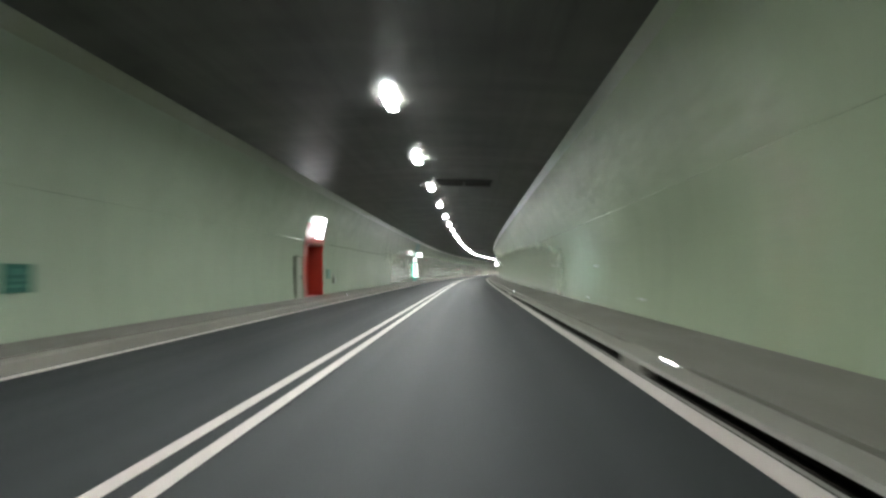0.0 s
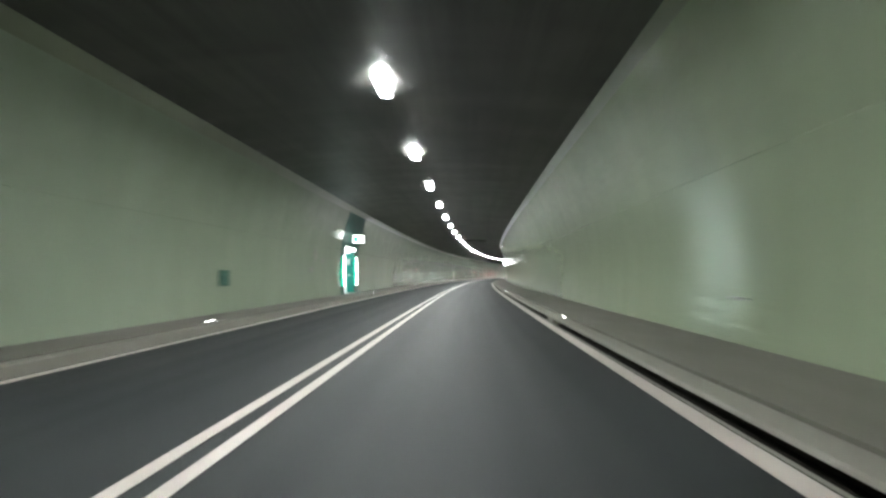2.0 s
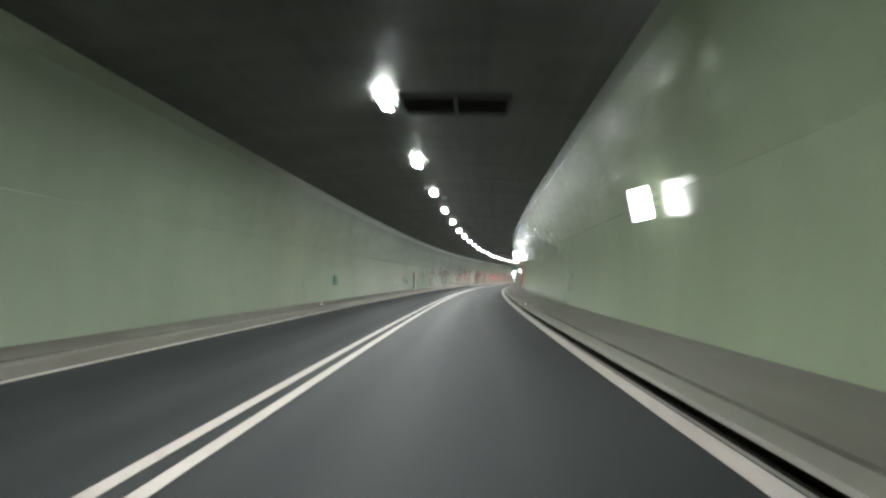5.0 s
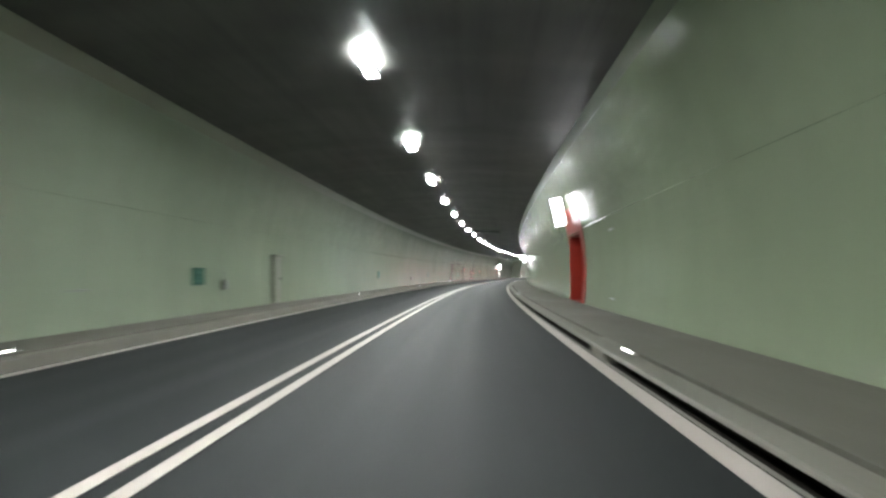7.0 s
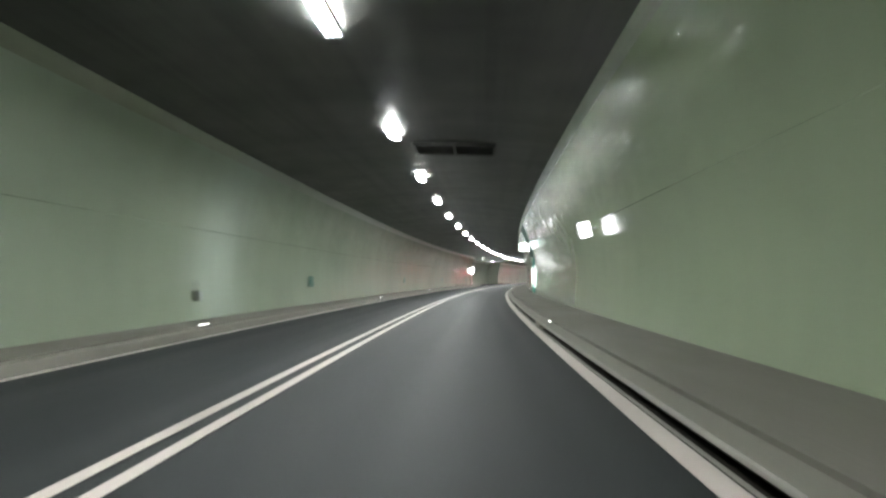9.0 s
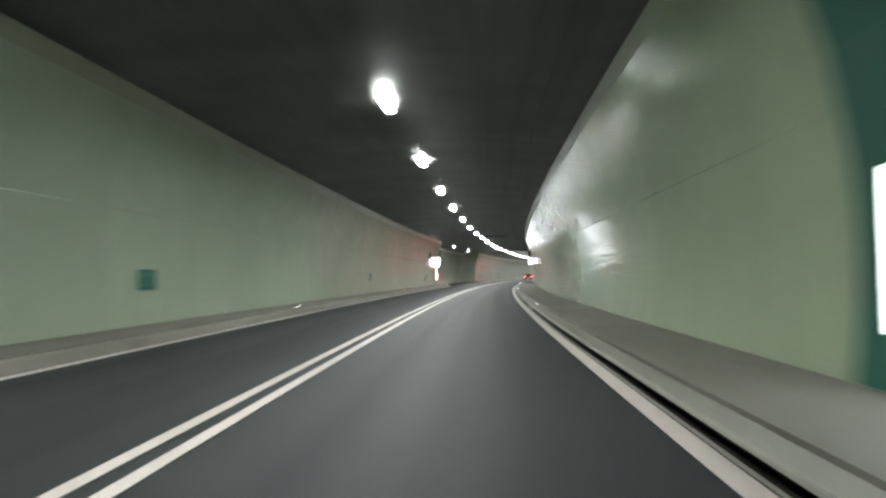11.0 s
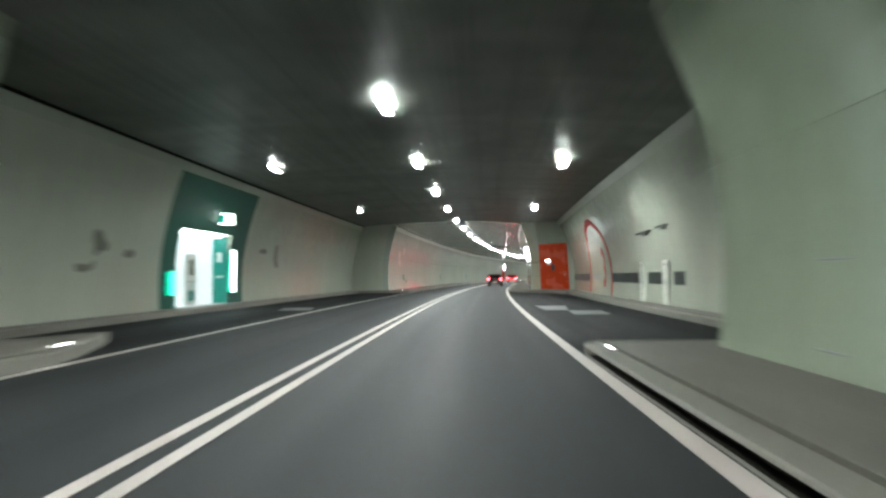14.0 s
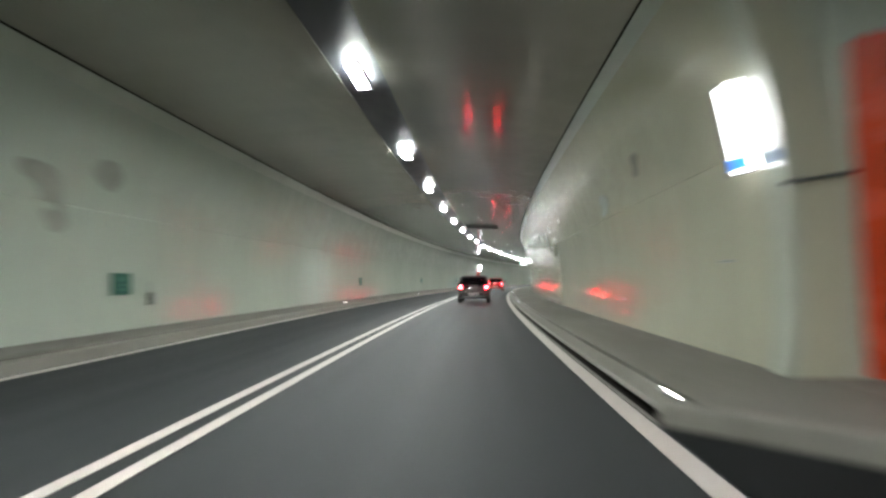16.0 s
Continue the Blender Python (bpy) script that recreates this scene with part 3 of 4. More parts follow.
corner_slab("pavement_corner_left_end", [(BAY1 - 0.2, -3.83), (BAY1 - 0.55, -4.1), (BAY1 - 0.75, -5.2), (BAY1 - 0.95, -7.0), (BAY1 - 1.3, -7.56)],
            [(BAY1 - 1.3, -8.5), (BAY1 + 0.1, -8.5), (BAY1 + 0.1, -5.6), (BAY1 - 0.2, -5.4)], "grey-brown concrete walkway corner at the lay-by's end")
corner_slab("pavement_corner_left_start", [(314.2, -3.83), (315.2, -4.08), (316.6, -4.6), (317.55, -5.02), (317.4, -5.35), (316.3, -5.7), (315.4, -6.9), (315.5, -7.56)],
            [(315.5, -8.5), (314.6, -8.5), (314.6, -5.78), (314.2, -5.78)], "grey-brown concrete walkway nose at the lay-by's start")
corner_slab("pavement_corner_right_start", [(BAY0 + 0.6, 3.84), (BAY0 + 0.85, 4.05), (BAY0 + 0.85, 5.6), (BAY0 + 0.85, 7.2), (BAY0 + 1.1, 7.56)],
            [(BAY0 + 1.1, 8.5), (BAY0 + 0.1, 8.5), (BAY0 + 0.1, 5.7), (BAY0 + 0.6, 5.6)], "grey-brown concrete walkway corner at the lay-by's start")


def line(name, o0, o1, s0, s1, label):
    return loop_sweep(name, [(o0, 0.004), (o0, 0.008), (o1, 0.008), (o1, 0.004)], steps(s0, s1), MAT_LINE, label)


line("trim_edge_line_left", -3.74, -3.58, S0, S1, "white painted edge line on the asphalt")
line("trim_edge_line_right", 3.60, 3.785, S0, S1, "white painted edge line on the asphalt")
line("trim_centre_line_1", -0.24, -0.11, S0, S1, "white painted double centre line, one stripe")
line("trim_centre_line_2", 0.055, 0.185, S0, S1, "white painted double centre line, one stripe")


def floor_patch(name, corners, label):
    bm_v = [spot(s, o, 0.009) for s, o in corners]
    low = [spot(s, o, 0.003) for s, o in corners]
    n = len(corners)
    faces = [tuple(range(n)), tuple(reversed(range(n, 2 * n)))] + [(i, (i + 1) % n, n + (i + 1) % n, n + i) for i in range(n)]
    ob = mesh_object(name, bm_v + low, faces, MAT_PATCH, [(v[0], v[1]) for v in bm_v + low])
    return tagged(ob, label, kind="structure")


for i, corners in enumerate((((331.4, 4.4), (331.4, 5.6), (328.1, 5.3), (328.2, 4.5)), ((327.7, 5.25), (327.6, 6.35), (325.4, 6.25), (325.4, 5.15)),
                             ((328.9, -5.2), (331.2, -5.65), (331.2, -4.45), (329.1, -4.05)))):
    floor_patch("trim_floor_mark_%d" % (i + 1), corners, "pale painted patch on the lay-by asphalt")
# end caps, far behind and far ahead
for nm, s in (("backdrop_behind", S0 - 0.4), ("backdrop_ahead", S1 + 0.1)):
    shell(nm, [(-6.2, -0.2), (-6.2, 6.0)], [(6.2, -0.2), (6.2, 6.0)], [s, s + 0.3], MAT_CEIL, label="dark end of the tunnel")

# ---------------------------------------------------------------- ceiling lamps
def ceiling_lamp(m, label, group, light=None, rim=0.073):
    e = thing("ceiling_lamp", m, label, "lamp", group)
    part("housing", box(-0.11, 0.11, -0.66, 0.66, 0.083, 0.14, 0.02), MAT_HOUSING, e)
    for x in (-0.142, 0.132):
        part("side_shield", box(x, x + 0.01, -0.68, 0.68, -0.055, rim, 0.002), MAT_WHITE, e)
    for y in (-0.695, 0.665):
        part("end_cap", box(-0.13, 0.13, y, y + 0.03, -0.02, 0.064, 0.004), MAT_HOUSING, e)
    for y in (-0.4, 0.4):
        part("bracket", box(-0.03, 0.03, y - 0.03, y + 0.03, 0.12, 0.24, 0.004), MAT_METAL, e)
    # rounded-end trough of frosted glass; its upper rim spills light on the ceiling
    bm = bmesh.new()
    ring = [(0.12 * math.cos(a), (0.52 if math.sin(a) >= 0 else -0.52) + 0.12 * math.sin(a)) for a in [math.tau * (i + 0.5) / 24 for i in range(24)]]
    levels = [[bm.verts.new((x * f, y * g, z)) for x, y in ring] for z, f, g in ((0.086, 1.0, 1.0), (0.015, 1.0, 1.0), (-0.01, 0.93, 0.98), (-0.022, 0.75, 0.94))]
    for lo, hi in zip(levels, levels[1:]):
        for i in range(24):
            bm.faces.new((lo[i], lo[(i + 1) % 24], hi[(i + 1) % 24], hi[i]))
    bm.faces.new(levels[0])
    bm.faces.new(levels[-1])
    part("diffuser", bm, light or MAT_LAMP, e)
    return e


LAMP_STEP, LAMP_FIRST, LAMP_Z = 8.241, 15.745, 5.33
first = ceiling_lamp(frame_at(LAMP_FIRST - 4 * LAMP_STEP, 0.03, LAMP_Z), "long white tunnel lamp on the crown of the ceiling", "lamps along the crown")
s = LAMP_FIRST - 3 * LAMP_STEP
while s < S1 - 3:
    copy_thing(first, frame_at(s, 0.03, LAMP_Z))
    s += LAMP_STEP
for o, light, word in ((-5.08, MAT_LAMP_WEAK, "long white lamp, weaker than the rest, under the lay-by ceiling"), (5.25, MAT_LAMP, "long white lamp under the lay-by ceiling")):
    slim = Matrix.Diagonal((0.75, 0.85, 1, 1) if o < 0 else (1, 1, 1, 1))
    side_lamp = ceiling_lamp(frame_at(328.3, o, 5.15) @ slim, word, "lamps over the lay-by", light, 0.085)
    copy_thing(side_lamp, frame_at(343.7, o, 5.15) @ slim)


# ---------------------------------------------------------------- kerb markers
def kerb_marker(m):
    e = thing("kerb_marker", m, "small bright white marker light on the kerb", "marker light", "marker lights along the kerbs")
    part("base", box(-0.05, 0.05, -0.17, 0.17, 0.0, 0.024, 0.008), MAT_HOUSING, e)
    for y0 in (-0.115, 0.005):
        part("lens", box(-0.013, 0.013, y0 * 1.2, y0 * 1.2 + 0.135, 0.02, 0.033, 0.005), MAT_MARKER, e)
    return e


marker = None
for s in MARKS:
    for o in (-4.27, 4.03):
        if o < 0 and abs(s - 314.3) < 1:
            s2 = 315.0
        else:
            s2 = s + (0.45 if o < 0 and abs(s - 354.75) < 1 else 0.0)
        if marker is None:
            marker = kerb_marker(frame_at(s2, o, 0.175))
        else:
            copy_thing(marker, frame_at(s2, o, 0.175))


# ---------------------------------------------------------------- wall furniture
def wall_o(z, bay=False, side=1):
    """Distance of the wall's face from the centre line at height z."""
    p = BAY_PROFILE if bay else PROFILE
    return float(np.interp(z, [q[1] for q in p], [q[0] for q in p])) + bow(side, z)


def escape_plate(s, side, bay=False):
    e = thing("escape_plate", frame_at(s, side * (wall_o(1.2, bay, side) - 0.004), 0), "small dark green escape-route plate on the wall", "sign", "escape-route plates along the wall")
    part("plate", box(-side * 0.03, 0.0, -0.38, 0.38, 0.96, 1.44, 0.006), MAT_DARK_GREEN, e)
    for y0, y1, z0, z1 in ((-0.22, -0.02, 1.26, 1.36), (0.05, 0.22, 1.26, 1.36), (-0.22, 0.2, 1.05, 1.1), (-0.16, 0.16, 1.15, 1.2)):
        part("mark", box(-side * 0.034, -side * 0.028, y0, y1, z0, z1), MAT_MARK, e)
    return e


base_plate = escape_plate(10.4, -1)
for s in (33.8, 62.2, 115.8, 142.4, 169.0, 197.8, 225.2, 254.0, 281.0, 307.6, 363.0, 389.5, 416.0, 443.0, 470.0, 497.0):
    copy_thing(base_plate, frame_at(s, -(wall_o(1.2, False, -1) - 0.004), 0))


def cable_box(s, side, z, w=0.22, h=0.3, bay=False):
    e = thing("junction_box", frame_at(s, side * (wall_o(z, bay, side) - 0.003), z), "small dark junction box on the wall with a conduit", "junction box", "junction boxes on the walls")
    part("body", box(-side * 0.10, 0, -w / 2, w / 2, -h / 2, h / 2, 0.012), MAT_CABINET, e)
    part("conduit", tube((-side * 0.03, 0, h / 2), (-side * 0.02, 0, h / 2 + 0.25), 0.012), MAT_HOUSING, e)
    part("lid", box(-side * 0.115, -side * 0.098, -w / 2 + 0.02, w / 2 - 0.02, -h / 2 + 0.02, h / 2 - 0.02, 0.004), MAT_HOUSING, e)
    return e


for s, side, z in ((213.2, -1, 0.85), (306.1, -1, 0.9), (34.9, -1, 0.85),
                   (116.4, -1, 1.0), (170.7, -1, 0.95), (364.2, -1, 0.85)):
    cable_box(s, side, z)


def wall_grille(s, side, z, length=1.3):
    e = thing("wall_slot", frame_at(s, side * (wall_o(z, False, side) - 0.003), z), "thin dark inspection slot in the wall", "wall slot", "slots in the wall")
    part("frame", box(-side * 0.02, 0, -length / 2, length / 2, -0.02, 0.02, 0.004), MAT_DOOR_GREY, e)
    part("opening", box(-side * 0.024, -side * 0.015, -length / 2 + 0.04, length / 2 - 0.04, -0.012, 0.012), MAT_CABINET, e)
    return e


wall_grille(163.6, -1, 0.95, 0.7)
for s, z in ((52.3, 0.81), (357.8, 1.42), (19.9, 1.33), (28.7, 1.44), (30.5, 1.43), (92.4, 1.35), (290.9, 0.88), (311.6, 1.33), (288.0, 1.35), (364.0, 0.75), (92.4, 0.45), (311.6, 0.42), (21.0, 0.35), (14.5, 0.55), (168.8, 2.34), (168.8, 0.53)):
    wall_grille(s, 1, z, 0.45)


def lit_sign(s, side, o_mid, z0, z1, width, label, category="illuminated sign", blue=False):
    """Lit box sign that stands out square from the wall on a bracket."""
    mid = (z0 + z1) / 2
    e = thing("lit_sign", frame_at(s, side * o_mid, mid) @ pose(0, 0, 0, 0, -side * 11, 0), label, category, "lit signs standing out from the walls")
    z0, z1 = z0 - mid, z1 - mid
    part("case", box(-width / 2, width / 2, -0.07, 0.07, z0, z1, 0.015), MAT_HOUSING, e)
    part("face", box(-width / 2 + 0.02, width / 2 - 0.02, -0.078, -0.066, z0 + 0.02, z1 - 0.02), MAT_SIGN, e, "glowing white sign face")
    part("face", box(-width / 2 + 0.02, width / 2 - 0.02, 0.066, 0.078, z0 + 0.02, z1 - 0.02), MAT_SIGN, e, "glowing white sign face")
    if blue:
        part("symbol", box(width / 2 - 0.3 if side > 0 else -width / 2 + 0.06, width / 2 - 0.06 if side > 0 else -width / 2 + 0.3, -0.083, -0.076, z0 + 0.06, z0 + 0.2), MAT_SIGN_BLUE, e, "blue field at the foot of the sign")
    reach = wall_o(mid, False, side) - o_mid + 0.09
    for z in (z0 + 0.2, z1 - 0.2):
        part("bracket", tube((side * width / 2 * 0.9, 0, z), (side * max(reach, width / 2 + 0.02), 0, z), 0.025), MAT_METAL, e)
    return e


lit_sign(30.7, -1, 5.2, 2.86, 3.88, 0.54, "glowing white emergency-phone sign above a red niche", blue=True)
lit_sign(464.9, -1, 5.2, 2.86, 3.88, 0.54, "glowing white emergency-phone sign above a red niche", blue=True)
lit_sign(175.4, 1, 5.03, 2.90, 3.92, 0.42, "glowing white emergency-phone sign above a red niche", blue=True)
lit_sign(356.4, 1, 5.29, 2.36, 3.40, 0.28, "glowing white emergency-phone sign beside a red niche", blue=True)
lit_sign(120.6, 1, 5.24, 2.28, 2.92, 0.38, "glowing white sign on the wall")
lit_sign(213.4, 1, 5.26, 2.29, 2.71, 0.31, "glowing white sign on the wall")
lit_sign(313.3, -1, 5.13, 2.26, 3.18, 0.50, "glowing white lay-by sign on the wall below a signal")
lit_sign(307.5, 1, 5.28, 2.31, 2.75, 0.28, "glowing white lay-by sign on the wall below a signal")


def signal_head(s, side):
    e = thing("traffic_signal", frame_at(s, side * 5.19, 3.38), "black two-lamp traffic signal, unlit, on a wall bracket", "traffic signal", "signals before the lay-by")
    part("case", box(-0.14, 0.14, -0.14, 0.1, -0.33, 0.33, 0.04, seg=2), MAT_BLACK, e)
    for z in (-0.155, 0.155):
        part("lens", tube((0, -0.145, z), (0, -0.13, z), 0.1, sides=20), MAT_GLASS_DARK, e)
        bm = bmesh.new()
        bmesh.ops.create_cone(bm, cap_ends=False, segments=20, radius1=0.12, radius2=0.12, depth=0.16, matrix=Matrix.Translation((0, -0.21, z)) @ Matrix.Rotation(radians(90), 4, "X"))
        bmesh.ops.delete(bm, geom=[v for v in bm.verts if v.co.z < z - 0.08], context="VERTS")
        bmesh.ops.solidify(bm, geom=bm.faces[:], thickness=0.006)
        part("visor", bm, MAT_BLACK, e)
    part("arm", tube((side * 0.1, 0, 0.1), (side * 0.24, 0, 0.1), 0.03), MAT_METAL, e)
    return e


signal_head(308.0, 1)
signal_head(308.0, -1)


def hydrant_cabinet(s, side):
    e = thing("hydrant_cabinet", frame_at(s, side * (wall_o(1.0, False, side) - 0.01), 0.186), "tall grey hydrant cabinet against the tunnel wall", "cabinet", "hydrant cabinets")
    part("body", box(-side * 0.10, side * 0.05, -0.42, 0.42, 0.0, 1.75, 0.012), MAT_CABINET_PALE, e)
    leaf = part("door", box(-side * 0.115, -side * 0.095, -0.36, 0.36, 0.1, 1.68, 0.006), MAT_CABINET_PALE, e)
    part("handle", box(-side * 0.135, -side * 0.11, 0.26, 0.3, 0.8, 0.95, 0.004), MAT_BLACK, leaf)
    part("canopy", box(-side * 0.2, side * 0.04, -0.46, 0.46, 1.74, 1.79, 0.01), MAT_CABINET, e)
    return e


hydrant_cabinet(27.6, -1)
hydrant_cabinet(175.6, -1)


# ---------------------------------------------------------------- emergency-phone niches
def wall_skin(side, o, y0, y1, za, zb):
    """Thin painted skin that follows the tunnel wall, relative to a point at distance o from the centre line."""
    zs = [za] + [z for _, z in PROFILE if za < z < zb and not 2.69 < z < 2.735] + [zb]
    pts = [(wall_o(z, False, side) - 0.012 - o, z) for z in zs]
    bm = bmesh.new()
    rows = [[bm.verts.new((side * (q + t), y, z)) for q, z in pts] for y, t in ((y0, 0), (y1, 0), (y1, 0.01), (y0, 0.01))]
    for a, b in zip(rows, rows[1:] + rows[:1]):
        for i in range(len(pts) - 1):
            bm.faces.new((a[i], a[i + 1], b[i + 1], b[i]))
    return bm


def phone_niche(hole, side):
    """Red recess in the wall with an amber cabinet door and a phone."""
    s0, s1, z0, z1 = hole
    mid, half = (s0 + s1) / 2, (s1 - s0) / 2
    o = wall_o(1.2, False, side)
    e = thing("emergency_phone_niche", frame_at(mid, side * o, 0), "red-painted emergency-phone niche with an amber cabinet door", "emergency niche", "red emergency niches")
    d = 0.75
    part("back", box(side * (d - 0.04), side * d, -half - 0.02, half + 0.02, z0, z1 + 0.1), MAT_RED, e)
    part("floor", box(-side * 0.02, side * d, -half, half, z0 - 0.02, z0 + 0.014), MAT_RED, e)
    part("soffit", box(-side * 0.05, side * d, -half, half, z1 - 0.03, z1 + 0.06), MAT_RED, e)
    for y in (-1, 1):
        part("cheek", box(-side * 0.06, side * d, y * half - 0.04, y * half + 0.04, z0 - 0.01, z1 + 0.06), MAT_RED, e)
        part("frame", box(-side * 0.07, -side * 0.004, y * half - 0.02, y * half + 0.02, z0 + 0.012, z1 + 0.02, 0.01), MAT_RED, e)
    # red paint on the wall round the recess, up to the sign
    part("surround", wall_skin(side, o, -half - 0.7, -half - 0.02, 0.19, 3.5), MAT_RED, e)
    part("surround", wall_skin(side, o, half + 0.02, half + 0.12, 0.19, 3.5), MAT_RED, e)
    part("surround", wall_skin(side, o, -half - 0.02, half + 0.02, z1 + 0.02, 3.5), MAT_RED, e)
    part("header_lamp", box(side * 0.02, side * 0.16, -half + 0.15, -half + 0.5, z1 - 0.08, z1 - 0.03, 0.01), MAT_EXIT_SOFT, e, "small white lamp under the lintel")
    door = part("cabinet_door", box(side * (d - 0.14), side * (d - 0.05), -0.42, 0.42, z0 + 0.24, 2.2, 0.015), MAT_AMBER, e, "amber cabinet door")
    part("door_handle", box(side * (d - 0.17), side * (d - 0.135), -0.36, -0.32, 1.1, 1.3, 0.006), MAT_METAL, door)
    if side > 0:
        phone = part("phone_box", box(side * (d - 0.26), side * (d - 0.05), 0.62, 1.1, 1.0, 1.55, 0.03), MAT_DOOR_GREY, e, "grey phone box")
        part("phone_panel", box(side * (d - 0.275), side * (d - 0.255), 0.68, 1.04, 1.15, 1.45, 0.006), MAT_BLACK, phone)
        part("notice_board", box(side * (d - 0.09), side * (d - 0.04), 0.62, 1.15, 1.65, 2.35, 0.01), MAT_DARK, e, "dark notice board")
    part("extinguisher", tube((side * (d - 0.15), -1.1, z0 + 0.35), (side * (d - 0.15), -1.1, z0 + 0.9), 0.085, sides=16), MAT_ORANGE, e, "red extinguisher on the back wall")
    return e


phone_niche(SOS_L, -1)
phone_niche(SOS_R, 1)
phone_niche(SOS_L2, -1)


# ---------------------------------------------------------------- emergency exits
def exit_portal(hole, side, band, bay=False):
    """Dark green band on the wall with a lit recess, a white door and light columns at both sides."""
    s0, s1, z0, z1 = hole
    mid, half = (s0 + s1) / 2, (s1 - s0) / 2
    o = wall_o(1.2, bay, side)
    e = thing("emergency_exit", frame_at(mid, side * o, 0), "emergency exit with a dark green surround, white lit recess and door", "emergency exit", "emergency exits")
    prof = [(wall_o(z, bay, side) - 0.012, z) for q, z in (BAY_PROFILE if bay else PROFILE) if z > 0.16 and not 2.69 < z < 2.735]
    d = 0.62 if bay else 0.48
    out = 0.14 if side < 0 else 0.03

    def skin(y0, y1, za, zb):
        bm = bmesh.new()
        pts = [(q, z) for q, z in prof if za < z < zb]
        pts = [(wall_o(za, bay, side) - 0.012, za)] + pts + [(wall_o(zb, bay, side) - 0.012, zb)]
        rows = [[bm.verts.new((side * (q - o + t), y, z)) for q, z in pts] for y, t in ((y0, 0), (y1, 0), (y1, 0.01), (y0, 0.01))]
        for a, b in zip(rows, rows[1:] + rows[:1]):
            for i in range(len(pts) - 1):
                bm.faces.new((a[i], a[i + 1], b[i + 1], b[i]))
        return bm

    part("surround", skin(band[0] - mid, -half, 0.19, 4.84), MAT_DARK_GREEN, e)
    part("surround", skin(half, band[1] - mid, 0.19, 4.84), MAT_DARK_GREEN, e)
    part("surround", skin(-half, half, z1, 4.84), MAT_DARK_GREEN, e)
    part("back", box(side * d, side * (d + 0.05), -half - 0.02, half + 0.02, z0, z1 + 0.15), MAT_WHITE, e)
    part("floor", box(-side * 0.02, side * (d + 0.02), -half, half, z0 - 0.02, z0 + 0.02), MAT_WHITE, e)
    part("soffit", box(-side * 0.05, side * (d + 0.02), -half, half, z1 - 0.03, z1 + 0.04), MAT_WHITE, e)
    part("cheek", box(-side * 0.03, side * (d + 0.02), half - 0.03, half + 0.05, z0 - 0.01, z1 + 0.04), MAT_GREEN, e, "green inner cheek")
    part("cheek", box(-side * 0.03, side * (d + 0.02), -half - 0.05, -half + 0.03, z0 - 0.01, z1 + 0.04), MAT_GREEN, e, "green inner cheek")
    for y0, y1 in ((0.16, 0.44), (0.20, 0.40)):
        part("cheek_sign", box(side * y0, side * y1, half - 0.036, half - 0.028, 1.25 if y0 < 0.18 else 1.9, 1.33 if y0 < 0.18 else 2.3), MAT_WHITE, e)
    # white back panel with one rounded shoulder, its lit look added as emission, and the door in it
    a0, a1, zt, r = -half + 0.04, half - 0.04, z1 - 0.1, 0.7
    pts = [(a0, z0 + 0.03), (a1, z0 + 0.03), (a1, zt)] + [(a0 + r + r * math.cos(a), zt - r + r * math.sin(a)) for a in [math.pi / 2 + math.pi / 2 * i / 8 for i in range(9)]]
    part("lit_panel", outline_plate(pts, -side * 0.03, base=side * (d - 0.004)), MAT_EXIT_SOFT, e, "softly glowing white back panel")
    dy = 0.15 if bay else -0.1
    door = part("door", box(side * (d - 0.085), side * (d - 0.036), dy - 0.5, dy + 0.5, z0 + 0.03, 2.2, 0.012), MAT_WHITE, e, "white door leaf with a window")
    part("window", box(side * (d - 0.093), side * (d - 0.083), dy - 0.2, dy + 0.26, 1.35, 1.95, 0.004), MAT_CABINET, door, "dark door window")
    part("kick_plate", box(side * (d - 0.093), side * (d - 0.083), dy - 0.24, dy + 0.24, 0.36, 0.76, 0.004), MAT_GREEN, door)
    part("push_bar", tube((side * (d - 0.13), dy - 0.4, 1.1), (side * (d - 0.13), dy + 0.4, 1.1), 0.02), MAT_METAL, door)
    part("header_light", box(side * 0.15, side * (d - 0.05), -half + 0.15, half - 0.15, z1 - 0.09, z1 - 0.035, 0.01), MAT_EXIT_HEAD, e, "glowing white light under the soffit")
    # head light and columns of light
    part("head_light", box(-side * (out + 0.02), side * 0.02, -half + 0.05, half - 0.05, z1 + 0.0, z1 + 0.17, 0.012), MAT_EXIT_WHITE, e, "glowing white light bar over the recess")
    for y0, y1 in ((-half - 0.62, -half - 0.12), (half + 0.12, half + 0.62)):
        low = bay and y0 < 0
        ztop = 1.5 if low else 2.42
        col = part("light_column", box(-side * out, side * 0.02, y0, y1, 0.62, ztop, 0.02 if out > 0.1 else 0.008), MAT_GREEN, e, "green light column")
        face = MAT_EXIT_PALE if low else MAT_EXIT_WHITE
        part("light_face", box(-side * (out + 0.015), -side * (out - 0.005), y0 + 0.03, y1 - 0.03, 0.66, ztop - 0.04, 0.006), face, col, "glowing face")
        part("light_face", box(-side * (out - 0.005), side * 0.0, y0 - 0.006, y0 + 0.01, 0.66, ztop - 0.04), MAT_EXIT_END, col, "glowing face")
    return e


